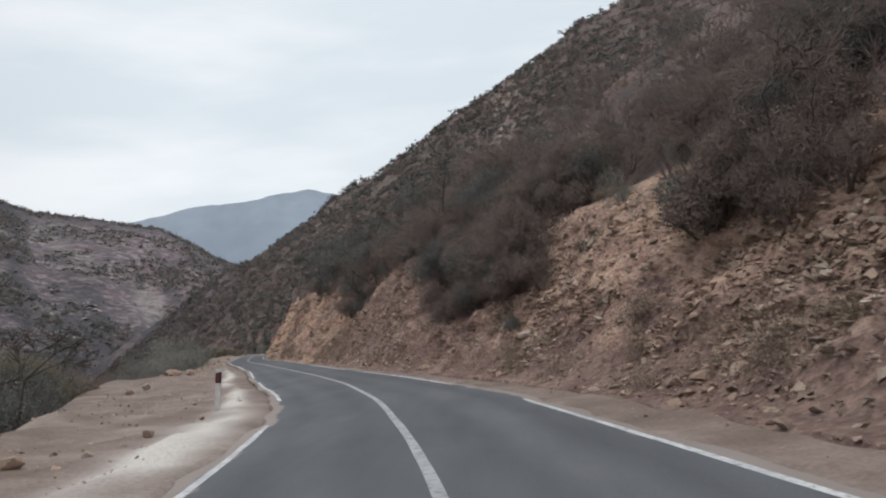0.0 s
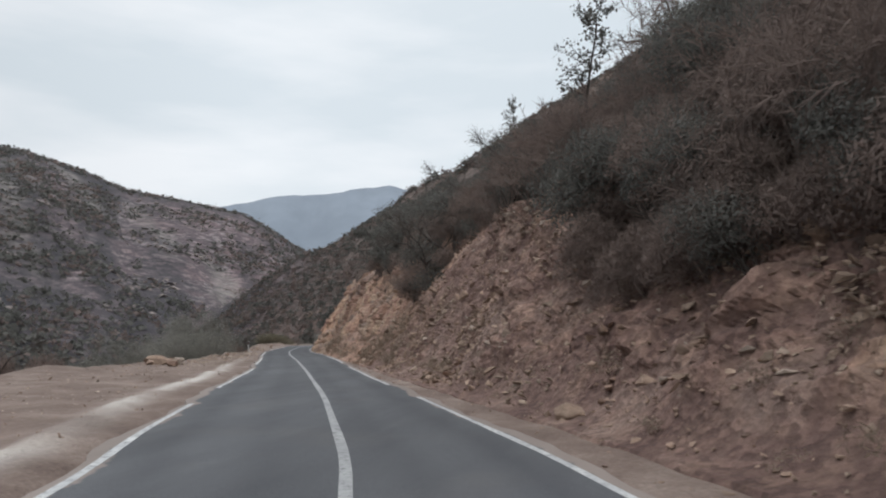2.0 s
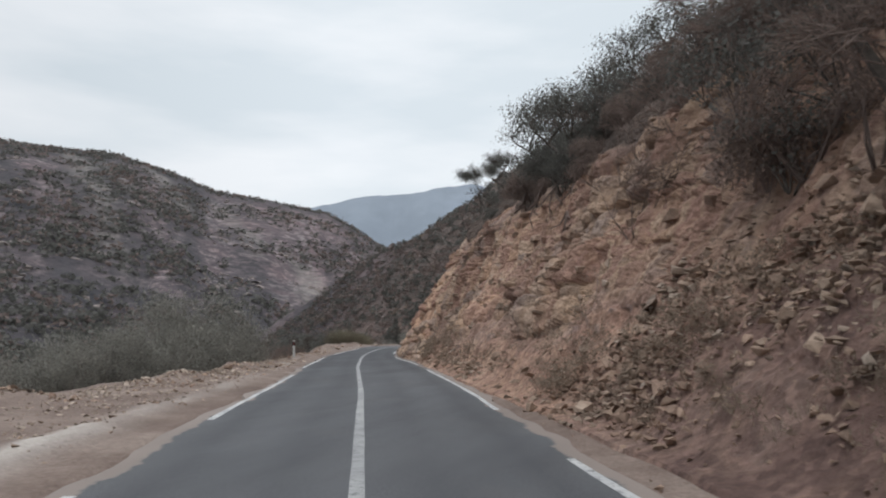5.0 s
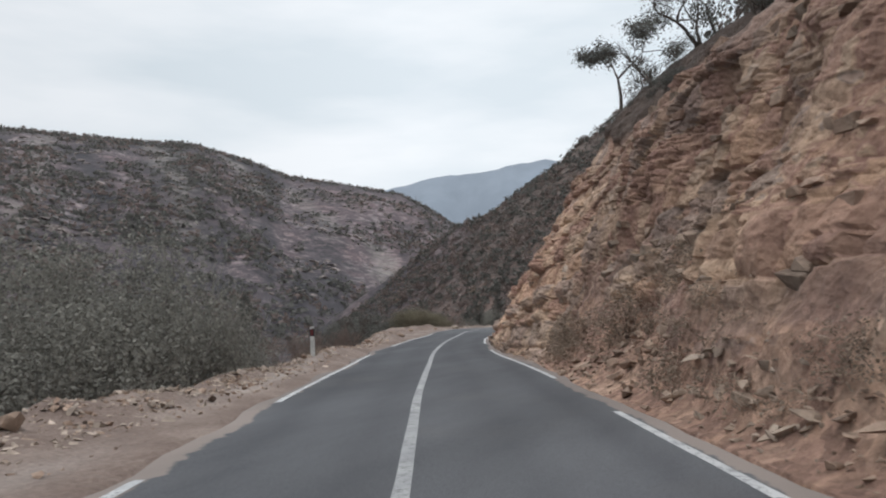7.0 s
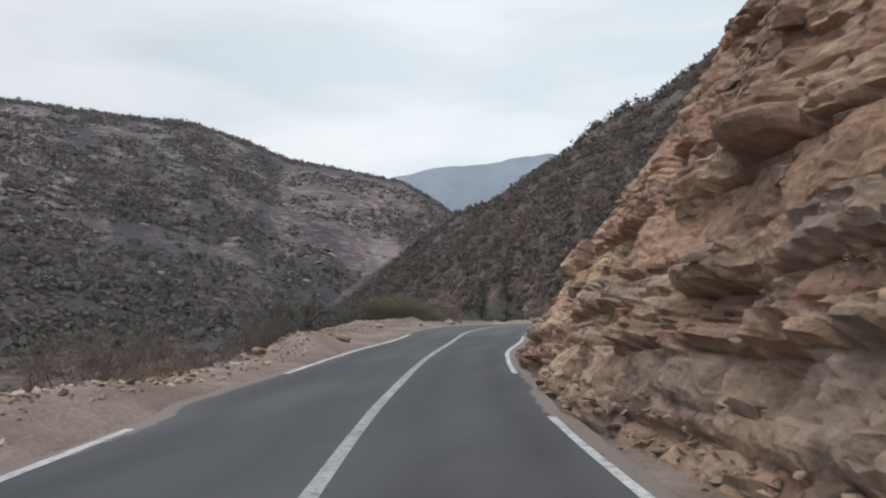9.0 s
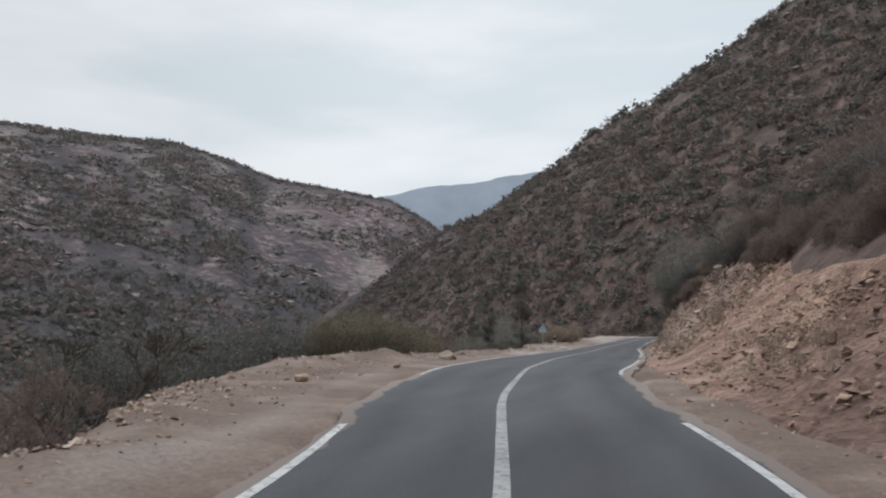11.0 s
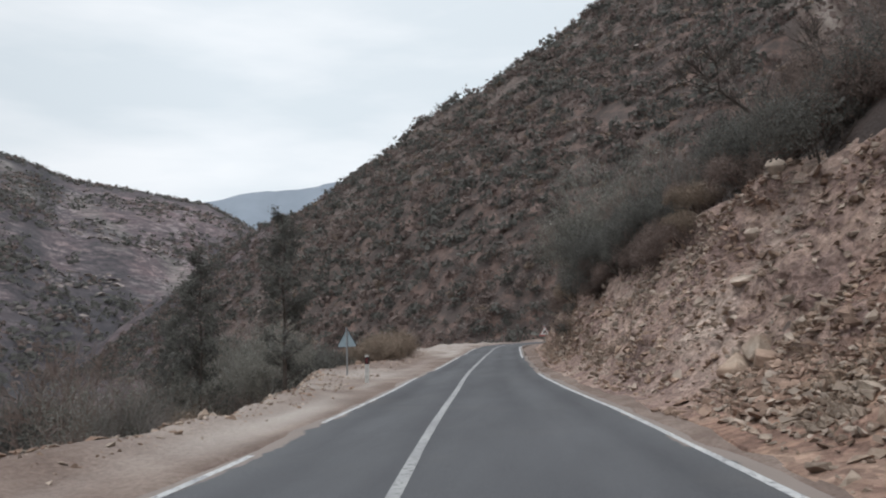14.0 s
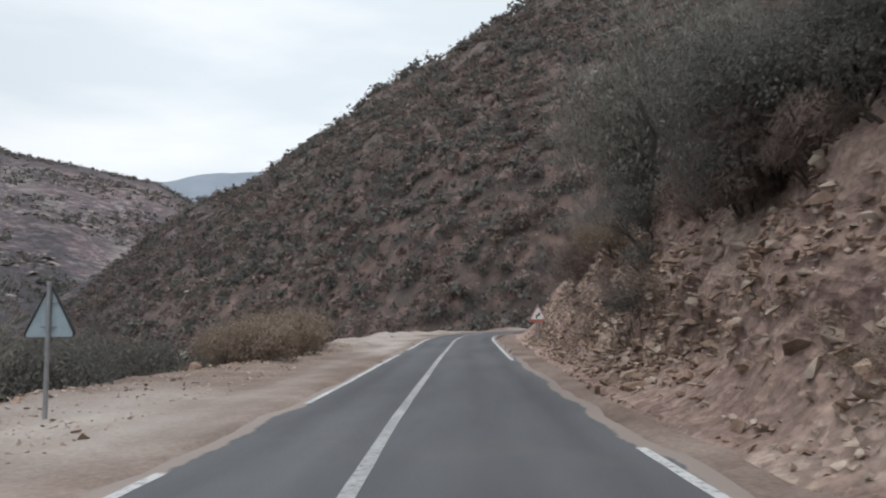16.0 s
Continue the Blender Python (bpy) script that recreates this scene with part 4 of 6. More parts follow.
def scattered(name, kinds, places, sizes, material, label, category, rng, squash=(0.7, 1.3), tilt=0.5, kind="stuff"):
    """One joined mesh of many small pieces, each a turned and scaled copy of one of the kinds."""
    verts, faces, base = [], [], 0
    which = rng.integers(0, len(kinds), len(places))
    for k, (v, f) in enumerate(kinds):
        sel = np.where(which == k)[0]
        if not len(sel):
            continue
        n = len(sel)
        w = rng.uniform(0, 2 * np.pi, n)
        t, u = rng.uniform(-tilt, tilt, n), rng.uniform(-tilt, tilt, n)
        stretch = rng.uniform(*squash, (n, 3)) * sizes[sel][:, None]
        p = v[None] * stretch[:, None]
        for a, i, j in ((t, 1, 2), (u, 0, 2), (w, 0, 1)):
            c, s = np.cos(a)[:, None], np.sin(a)[:, None]
            p[..., i], p[..., j] = p[..., i] * c - p[..., j] * s, p[..., i] * s + p[..., j] * c
        p += places[sel][:, None]
        verts.append(p.reshape(-1, 3))
        for size in sorted({len(t) for t in f}):
            g = np.array([t for t in f if len(t) == size])
            faces.append((g[None] + (np.arange(n) * len(v))[:, None, None] + base).reshape(-1, size))
        base += n * len(v)
    if len({f.shape[1] for f in faces}) == 1:
        faces = np.concatenate(faces)
    else:
        faces = [tuple(r) for f in faces for r in f.tolist()]
    return tagged(new(name, mesh_from(name, np.concatenate(verts), faces, material)), label, category, kind=kind)


def dome(seed, leaves, size, tall=0.9, sprays=0, twig=0.012, slim=1.0):
    """A rounded, lumpy shrub of unit radius: leafy tips that face outwards from several lumps, and a few twigs that stand out."""
    rnd = np.random.default_rng(seed)
    lumps = rnd.normal(size=(5, 3)) * [0.4, 0.4, 0.16] + [0, 0, 0.3]
    r = rnd.uniform(0.34, 0.62, 5)
    v, f = [], []
    for k in range(leaves):
        d = rnd.normal(size=3)
        d[2] = abs(d[2]) * 1.1 - 0.25
        d /= np.linalg.norm(d)
        c = lumps[k % 5] + d * r[k % 5] * rnd.uniform(0.7, 1.08)
        nrm = d + rnd.normal(size=3) * 0.32
        a = np.cross(nrm, rnd.normal(size=3))
        a /= np.linalg.norm(a)
        b = np.cross(nrm, a)
        b /= np.linalg.norm(b)
        s = size * rnd.uniform(0.65, 1.35)
        n = len(v)
        v += [c - a * s, c + b * s * rnd.uniform(0.5, 0.9) * slim, c + a * s * rnd.uniform(0.6, 1), c - b * s * rnd.uniform(0.5, 0.9) * slim]
        f.append((n, n + 1, n + 2, n + 3))
    for k in range(sprays):
        d = rnd.normal(size=3)
        d[2] = abs(d[2]) + 0.1
        d /= np.linalg.norm(d)
        a = lumps[k % 5] + d * r[k % 5] * rnd.uniform(0.45, 1.0)
        e = d + rnd.normal(size=3) * 0.55 + [0, 0, 0.35]
        b = a + e / np.linalg.norm(e) * r[k % 5] * rnd.uniform(0.25, 0.6)
        side = np.cross(e, rnd.normal(size=3))
        side *= twig / np.linalg.norm(side)
        n = len(v)
        v += [a - side, a + side, b + side * 0.3, b - side * 0.3]
        f.append((n, n + 1, n + 2, n + 3))
    return np.array(v) * [1, 1, tall], f


def puff(name, label, seed, radius, tall, material, leaves, size, sprays, wood, slim=1.0):
    """A rounded bush with a soft outline: stems from one foot, and a crown of many small leafy tips and fine twigs."""
    rnd = random.Random(seed)
    body, tips = Build(), []
    for s in range(6):
        w = 2 * math.pi * (s + rnd.random()) / 6
        d = Vector((math.cos(w), math.sin(w), rnd.uniform(0.9, 2.0) * tall)).normalized()
        limb(body, Vector((d.x * 0.1, d.y * 0.1, -0.3)), d, radius * tall * 0.45, 0.03 * radius, rnd, 1, tips, 4, 0.3, (2, 3), 0.6, 0.1)
    v, f = dome(seed, leaves, size / radius, tall, sprays, 0.009 / radius, slim)
    root = tagged(new(name), label, "bush")
    part("branchwork", body.mesh("wood", wood), root)
    part("crown", mesh_from("crown", v * radius, f, material), root)
    return root


rng = np.random.default_rng(7)


def spots(n, x0, x1, y0, y1, keep):
    x, y = rng.uniform(x0, x1, n * 8), rng.uniform(y0, y1, n * 8)
    ok = keep(x, y)
    x, y = x[ok][:n], y[ok][:n]
    return np.stack([x, y, ground_z(x, y)], -1)


def lateral_of(x, y):
    return (x - road_x(y)) * turn_cos(y)


def top_of_cut(y):
    return foot(y) + reach(face_top(y), y)


# ---- far scrub: the big hill ahead, the west slope, the valley floor ----
FAR_CLUMPS = [dome(k, 28, 0.23, 0.95) for k in range(10)]
FINE_CLUMPS = [dome(60 + k, 54, 0.145, 0.95, 12) for k in range(8)]
WEST_CLUMPS = [dome(20 + k, 7, 0.46, 0.75) for k in range(6)]
UPRIGHT = [dome(80 + k, 26, 0.17, 1.5) for k in range(5)]


def on_big_hill(x, y):
    front, line = crest_front(x)
    patchy = fbm(x * 0.03, y * 0.03, 11.0, 3) > -0.75
    return (y < line + 6) & (y > 238) & (front - 0.655 * (line - y) > -12) & patchy & (lateral_of(x, np.minimum(y, 262)) < 400)


for name, material, count, low, high, label in (("hillside_scrub", LEAF, 4100, 1.0, 2.9, "dark green evergreen scrub on the steep hillside"), ("hillside_scrub", HAZE_SCRUB, 4200, 1.0, 2.7, "bare brown scrub on the steep hillside"), ("hillside_scrub", TWIG_GREY, 800, 0.7, 2.0, "grey leafless scrub on the steep hillside"), ("hillside_scrub", LEAF_DRY, 900, 0.7, 1.9, "rust-brown dry scrub on the steep hillside")):
    p = spots(count, -270, 60, 236, 450, on_big_hill)
    size = rng.uniform(low, high, len(p))
    close = p[:, 1] < 278
    scattered(name, FINE_CLUMPS, p[close] - [0, 0, 0.3], size[close], material, label, "scrub", rng, tilt=0.3)
    scattered(name, FAR_CLUMPS, p[~close] - [0, 0, 0.3], size[~close], material, label, "scrub", rng, tilt=0.3)
for material, label in ((LEAF, "dark bushes along the foot of the hill beyond the bend"), (HAZE_SCRUB, "bare brown bushes along the foot of the hill beyond the bend"), (TWIG_GREY, "grey bushes along the foot of the hill beyond the bend")):
    x, y = rng.uniform(-95, -5, 90), rng.uniform(243, 275, 90)
    scattered("hillside_scrub", FINE_CLUMPS, np.stack([x, y, ground_z(x, y) - 0.2], -1), rng.uniform(0.9, 2.2, 90), material, label, "scrub", rng, tilt=0.2)
x = rng.uniform(-260, 40, 230)
y = crest_front(x)[1] + rng.normal(0, 4, 230)
scattered("crest_scrub", UPRIGHT, np.stack([x, y, ground_z(x, y) - 0.2], -1), rng.uniform(0.6, 1.7, 230), LEAF, "small dark trees along the crest of the hill", "scrub", rng, tilt=0.15)

for name, material, count, label in (("west_slope_scrub", LEAF, 15000, "dark scrub dotting the far valley slope"), ("west_slope_scrub", HAZE_SCRUB, 9000, "brown scrub dotting the far valley slope")):
    az, t = np.radians(rng.uniform(17, 88, count)), rng.random(count) ** 0.8 * 1.04
    deg = np.degrees(az)
    near, top = west_foot(deg), west_top(deg)
    r = near + (top - near) * t
    x, y = WEST_EYE[0] - np.sin(az) * r, WEST_EYE[1] + np.cos(az) * r
    keep = fbm(x * 0.012, y * 0.012, 2.0, 4) > -0.5 + 0.3 * (material is HAZE_SCRUB) + 0.2 * step(0.35, 0.8, t) + 0.35 * step(40, 27, deg) - 1.2 * step(0.86, 0.97, t)
    p = np.stack([x, y, ground_z(x, y)], -1)[keep]
    scattered(name, WEST_CLUMPS, p - [0, 0, 0.5], rng.uniform(1.8, 6.0, len(p)), material, label, "scrub", rng, tilt=0.3)


# dense dark woods low on the far slope
n = 4200
deg, t = rng.uniform(36, 86, n), rng.random(n) ** 1.3 * 0.6
near, top = west_foot(deg), west_top(deg)
r = near + (top - near) * t
x, y = WEST_EYE[0] - np.sin(np.radians(deg)) * r, WEST_EYE[1] + np.cos(np.radians(deg)) * r
keep = fbm(x * 0.01, y * 0.01, 12.0, 3) > -0.3 + 0.5 * step(0.2, 0.6, t)
p = np.stack([x, y, ground_z(x, y) - 0.4], -1)[keep]
scattered("west_slope_scrub", WEST_CLUMPS, p, rng.uniform(2.6, 6.0, len(p)), LEAF, "dark low woods on the foot of the far slope", "scrub", rng, tilt=0.3)

# broken pale ledges of rock on the far slope, in beds one above another
LEDGES = [hull(160 + k, 0.5, 9) for k in range(6)]
rows = []
for k in range(13):
    n = 300
    deg = rng.uniform(18, 80, n)
    t = 0.2 + 0.75 * k / 12 + 0.05 * fbm(deg * 0.12, float(k), 3.0, 3) + rng.normal(0, 0.006, n)
    near, top = west_foot(deg), west_top(deg)
    r = near + (top - near) * t
    x, y = WEST_EYE[0] - np.sin(np.radians(deg)) * r, WEST_EYE[1] + np.cos(np.radians(deg)) * r
    keep = fbm(deg * 0.35, t * 3, 8.0, 3) + 0.5 * fbm(deg * 1.5, k * 3.0, 5.0, 2) > 0.1
    rows.append(np.stack([x, y, ground_z(x, y) - 0.6], -1)[keep])
p = np.concatenate(rows)
scattered("rock_ledge", LEDGES, p, rng.uniform(3.0, 9.0, len(p)), LEDGE, "broken pale rock ledges on the far valley slope", "rock ledge", rng, (0.6, 1.6), 0.25)
x, y = rng.uniform(-240, 40, 500), rng.uniform(250, 430, 500)
keep = on_big_hill(x, y) & (y > 300) & (fbm(x * 0.05, y * 0.05, 31.0, 3) > 0.25)
p = np.stack([x, y, ground_z(x, y) - 0.4], -1)[keep]
scattered("rock_ledge", LEDGES, p, rng.uniform(1.5, 4.0, len(p)), LEDGE, "pale rock outcrops among scrub on the hillside", "rock ledge", rng, (0.6, 1.5), 0.3)


VALLEY_CLUMPS = [dome(200 + k, 560, 0.042, 1.0, 60) for k in range(6)]


def in_valley(x, y):
    d = lateral_of(x, np.minimum(y, 225))
    near = rng.random(len(x)) < np.clip(60 / np.maximum(-d, 1), 0.2, 1)
    return (-d > verge_l(y) + 3.5) & (ground_z(x, y) < -2.2) & near


for material, count, low, high, label in ((LEAF, 1200, 1.6, 3.4, "dark bushes filling the valley floor"), (OLIVE, 220, 1.2, 3.2, "olive-green bushes filling the valley floor"), (LEAF_GREY, 260, 1.4, 3.2, "grey-green bushes filling the valley floor"), (HAZE_SCRUB, 1300, 1.2, 3.0, "bare brown bushes filling the valley floor")):
    p = spots(count, -330, -10, -20, 330, in_valley)
    size = rng.uniform(low, high, len(p))
    close = (lateral_of(p[:, 0], np.minimum(p[:, 1], 225)) > -32) & (p[:, 1] < 230)
    scattered("valley_scrub", VALLEY_CLUMPS, p[close] - [0, 0, 0.3], size[close], material, label, "scrub", rng, tilt=0.3)
    scattered("valley_scrub", FAR_CLUMPS, p[~close] - [0, 0, 0.3], size[~close], material, label, "scrub", rng, tilt=0.3)


# ---- hillside above the road: joined scrub higher up ----
NEAR_CLUMPS = [dome(50 + k, 110, 0.09, 0.9, 16) for k in range(8)]


def upper_slope(x, y):
    d = lateral_of(x, y)
    bare = fbm(x * 0.07, y * 0.07, 21.0, 3) > -0.2
    return (d > top_of_cut(y) + rock_more(y) + 1.2) & (d < top_of_cut(y) + 52) & bare


for material, count, low, high, label in ((HAZE_SCRUB, 1000, 0.8, 2.2, "bare brown scrub covering the slope above the road"), (LEAF, 520, 0.8, 2.1, "dark evergreen scrub on the slope above the road"), (LEAF_DRY, 120, 0.5, 1.2, "dry brown scrub on the slope above the road")):
    p = spots(int(count * 1.6), -60, 100, 2, 236, upper_slope)
    scattered("upper_slope_scrub", NEAR_CLUMPS, p - [0, 0, 0.3], rng.uniform(low, high, len(p)), material, label, "scrub", rng, tilt=0.4)

# the upper flank of the big hill, behind the spur
for material, count, label in ((HAZE_SCRUB, 700, "bare brown scrub high on the steep hillside"), (LEAF, 700, "dark evergreen scrub high on the steep hillside")):
    p = spots(count, 58, 170, 262, 420, on_big_hill)
    scattered("hillside_scrub", FAR_CLUMPS, p - [0, 0, 0.3], rng.uniform(1.2, 3.0, len(p)), material, label, "scrub", rng, tilt=0.3)

# dark shrubs along the crest of the spur
y = rng.uniform(58, 122, 420)
d = top_of_cut(y) + rng.uniform(9, 46, 420)
x = road_x(y) + d * turn_cos(y)
p = np.stack([x, y, ground_z(x, y) - 0.2], -1)
scattered("crest_scrub", NEAR_CLUMPS, p[:260], rng.uniform(0.7, 1.7, 260), LEAF, "dark evergreen shrubs along the crest of the spur", "scrub", rng, tilt=0.3)
scattered("crest_scrub", NEAR_CLUMPS, p[260:], rng.uniform(0.6, 1.6, 160), HAZE_SCRUB, "bare brown shrubs along the crest of the spur", "scrub", rng, tilt=0.3)

def bank_spots(n, y0, y1, low, high):
    """Places on the surface of the bank above the road between two heights, more of them low down."""
    ok = np.where((FACES[:, 1] > y0) & (FACES[:, 1] < y1) & (FACE_H > low) & (FACE_H < np.minimum(high, face_top(FACES[:, 1]) + 0.4)))[0]
    share = (1.15 - (FACE_H[ok] - low) / (high - low)) ** 0.6 * np.clip(0.4 + 1.1 * fbm(FACES[ok, 1] * 0.28, FACE_H[ok] * 0.45, 81.0, 3), 0.22, 1.5)
    take = rng.choice(ok, n, p=share / share.sum())
    return FACES[take] + np.stack([rng.uniform(-0.12, 0.02, n), rng.uniform(-0.08, 0.08, n), np.zeros(n)], -1)


# dry grass and low brush at the foot of the cutting
def low_brush(n, y0, y1, low, high):
    p = bank_spots(n, y0, y1, low, high)
    return p[fbm(p[:, 1] * 0.3, p[:, 2] * 0.8, 41.0, 3) > -0.25]


p = np.concatenate([low_brush(330, 62, 98, 0.2, 3.0), low_brush(150, 8, 64, 0.1, 1.6), low_brush(220, 116, 205, 0.2, 2.5)])
scattered("dry_brush", [dome(140 + k, 130, 0.085, 0.9, 50, 0.012, 0.4) for k in range(6)], p, rng.uniform(0.2, 0.55, len(p)), LEAF_DRY, "dry brown brush and grass on the foot of the bank", "brush", rng, tilt=0.4)

# ---- stones: rubble on the banks, gravel on the verges ----
def verge_spots(n, y0, y1, side, a, b):
    y = rng.uniform(y0, y1, n)
    k = rng.random(n)
    d = (line_r(y) + 0.5 + a + k * (toe_r(y) - line_r(y) - 0.5 + b - a)) if side > 0 else -(-line_l(y) + 0.6 + a + k * (verge_l(y) + line_l(y) - 0.6 + b - a))
    x = road_x(y) + d * turn_cos(y)
    return np.stack([x, y, ground_z(x, y)], -1)


p = np.concatenate([bank_spots(11000, -2, 66, 0.02, 7.5), bank_spots(3600, 12, 32, 0.8, 8.0), bank_spots(600, 93, 117, 0.0, 0.5), bank_spots(1300, 64, 95, 0.0, 1.3), bank_spots(1300, 122, 150, 0.0, 6.5), bank_spots(4200, 150, 166, 0.0, 6.5), bank_spots(5200, 165, 212, 0.0, 5.0)])
scattered("bank_rubble", HULLS, p, 0.06 + 0.3 * rng.random(len(p)) ** 9 + 0.12 * rng.random(len(p)) ** 2, RUBBLE, "loose angular stones lying on the earth bank", "rubble", rng)
p = np.concatenate([bank_spots(700, 0, 66, 0.2, 7), bank_spots(3200, 148, 172, 0.05, 6), bank_spots(4200, 160, 205, 0.1, 6)])
scattered("bank_rubble", HULLS, p, 0.07 + 0.26 * rng.random(len(p)) ** 5, PALE, "pale limestone stones lying on the earth bank", "rubble", rng)
p = np.concatenate([verge_spots(1600, -5, 215, 1, 0.35, 0.6), verge_spots(1100, -5, 66, -1, 0.9, 0.4), verge_spots(1700, 60, 120, -1, 1.0, 1.4), verge_spots(1600, 122, 175, -1, 1.2, 1.0), verge_spots(700, 175, 225, -1, 2.0, 0.8)])
scattered("verge_gravel", PEBBLES, p, 0.03 + 0.12 * rng.random(len(p)) ** 4 + 0.05 * rng.random(len(p)), RUBBLE, "scattered gravel and small stones on the dirt verge", "gravel", rng)
p = np.concatenate([verge_spots(4200, 60, 100, -1, 1.7, 1.0), verge_spots(1800, 100, 165, -1, 1.8, 1.0), verge_spots(900, 20, 62, -1, 2.5, 0.5), verge_spots(1300, 162, 188, -1, 1.6, 0.6), verge_spots(900, 100, 200, 1, 0.6, 1.0)])
scattered("verge_gravel", PEBBLES, p, 0.035 + 0.13 * rng.random(len(p)) ** 3, PALE, "pale broken stone chips along the edge of the verge", "gravel", rng)
# coarser broken stone tipped along the outer edge of the verge, in patches
spill = np.random.default_rng(77)
y = np.concatenate([spill.uniform(60, 118, 3200), spill.uniform(120, 200, 3200)])
d = -(verge_l(y) - np.abs(spill.normal(0, 1.0, len(y))) + 0.7)
ok = (fbm(y * 0.22, d * 0.35, 63.0, 3) > -0.12) & (d < line_l(y) - 1.3)
y, d = y[ok], d[ok]
x = road_x(y) + d * turn_cos(y)
p = np.stack([x, y, ground_z(x, y)], -1)
middle = len(p) // 2
shuffled = spill.permutation(len(p))
bulk = 0.05 + 0.09 * spill.random(len(p)) + 0.2 * spill.random(len(p)) ** 9
scattered("verge_rubble", HULLS, p[shuffled[:middle]], bulk[:middle], RUBBLE, "broken stones tipped along the edge of the verge", "rubble", spill)
scattered("verge_rubble", HULLS, p[shuffled[middle:]], bulk[middle:], PALE, "pale broken stones tipped along the edge of the verge", "rubble", spill)

# ---- plants that can be told apart ----
bare_shrub = plant("bare_shrub", "leafless brown shrub with a haze of fine twigs", "shrub", 1, 2.6, TWIG, None, stems=8, trunk=0.026, depth=2, first=0.45, spread=0.75, lift=0.12, twigs=4, twig=0.6, twig_material=TWIG)
bare_shrub_b = plant("bare_shrub", "leafless brown shrub with a haze of fine twigs", "shrub", 2, 3.2, TWIG, None, stems=7, trunk=0.03, depth=2, first=0.45, spread=0.85, lift=0.1, twigs=5, twig=0.65, twig_material=TWIG)
grey_shrub = plant("bare_shrub", "pale grey leafless shrub with fine upright twigs", "shrub", 3, 2.4, TWIG_GREY, None, stems=8, trunk=0.022, depth=2, first=0.45, spread=0.7, lift=0.2, twigs=4, twig=0.55, twig_material=TWIG_GREY)
green_shrub = plant("evergreen_shrub", "dark evergreen shrub with small dense leaves", "shrub", 4, 2.2, BARK, LEAF, stems=6, trunk=0.03, depth=2, first=0.42, spread=0.9, leaves=13, leaf_size=0.05, clump=0.26)
dry_shrub = plant("dry_shrub", "dry brown rounded shrub with withered leaves", "shrub", 5, 1.3, TWIG, LEAF_DRY, stems=9, trunk=0.018, depth=1, first=0.5, spread=0.9, leaves=30, leaf_size=0.032, clump=0.22)
willow = plant("riverside_bush", "tall grey-green bush with pale leaves on many stems", "bush", 6, 4.6, TWIG_GREY, LEAF_GREY, stems=9, trunk=0.045, depth=2, first=0.42, spread=0.6, lift=0.25, leaves=110, leaf_size=0.04, clump=0.4, twigs=3, twig=0.7, twig_material=TWIG_GREY)
cypress = conifer("conifer_tree", "slender dark conifer with sparse tufted branches", 7, 5.0, 1.0, BARK, LEAF, tufts=34, size=0.045, gaps=0.45)
dense_conifer = conifer("conifer_tree", "tall dense dark conifer below the verge", 8, 7.5, 1.5, BARK, LEAF, base=0.03, tufts=120, size=0.045, gaps=0.15)
pine = plant("pine_tree", "leaning dark pine with clumped tufts of needles", "tree", 18, 4.8, BARK, LEAF, stems=1, trunk=0.1, depth=3, first=0.48, spread=1.0, lift=0.05, leaves=230, leaf_size=0.038, clump=0.2, lean=0.16, bend=0.22, start=0.35)
bare_tree = plant("bare_tree", "leafless dark tree with crooked open branches", "tree", 9, 4.6, BARK, None, stems=2, trunk=0.09, depth=3, first=0.42, spread=0.8, lift=0.1, twigs=6, twig=0.5, twig_material=BARK, lean=0.3)
oak = plant("evergreen_tree", "gnarled evergreen tree with dark clumped foliage", "tree", 10, 4.4, BARK, LEAF, stems=2, trunk=0.13, depth=3, first=0.38, spread=1.0, lift=0.05, leaves=52, leaf_size=0.048, clump=0.3, lean=0.25, bend=0.4)
olive = plant("olive_bush", "olive-green spreading tree with crooked brown limbs", "tree", 11, 4.8, BARK, OLIVE, stems=3, trunk=0.09, depth=3, first=0.36, spread=0.9, lift=0.12, leaves=110, leaf_size=0.038, clump=0.42, lean=0.3, bend=0.35)

brown_puff = puff("rounded_bush", "soft rounded brown bush of fine dead twigs", 31, 1.6, 1.0, LEAF_DRY, 3800, 0.055, 600, TWIG, 0.45)
twig_puff = puff("rounded_bush", "dense leafless brown bush hanging over the bank", 32, 1.7, 1.1, TWIG, 4600, 0.075, 900, TWIG, 0.24)
dark_puff = puff("rounded_bush", "dark evergreen bush with a soft rounded crown", 33, 1.8, 1.1, LEAF, 4600, 0.036, 500, BARK)
grey_puff = puff("riverside_bush", "tall grey-green bush with a soft rounded crown", 34, 2.2, 1.5, LEAF_GREY, 4600, 0.045, 700, TWIG_GREY, 0.75)
olive_puff = puff("olive_bush", "olive-green bush with crooked stems below the verge", 35, 2.2, 1.45, OLIVE, 5000, 0.036, 300, BARK)

pick = random.Random(5)


def at(y, d):
    return float(road_x(y) + d * turn_cos(y)), y


def bank_plant(root, y, h, scale, **k):
    """Stand a plant on the bank at the height h over the road."""
    x, yy = at(y, float(foot(y) + reach(h, y)) - 0.05)
    return again(root, x, yy, scale, pick.uniform(0, 360), (pick.uniform(-14, 8), pick.uniform(-20, 4)), z=float(road_z(y)) + h - 0.1, **k)


def thicket(count, y0, y1, low, high, roots, s0, s1):
    for k in range(count):
        y = y0 + (y1 - y0) * (k + pick.random()) / count
        bank_plant(pick.choice(roots), y, pick.uniform(low, high), pick.uniform(s0, s1))


BROWN = [bare_shrub, bare_shrub_b, bare_shrub_b]
SOFT = [twig_puff, twig_puff, twig_puff, dark_puff]
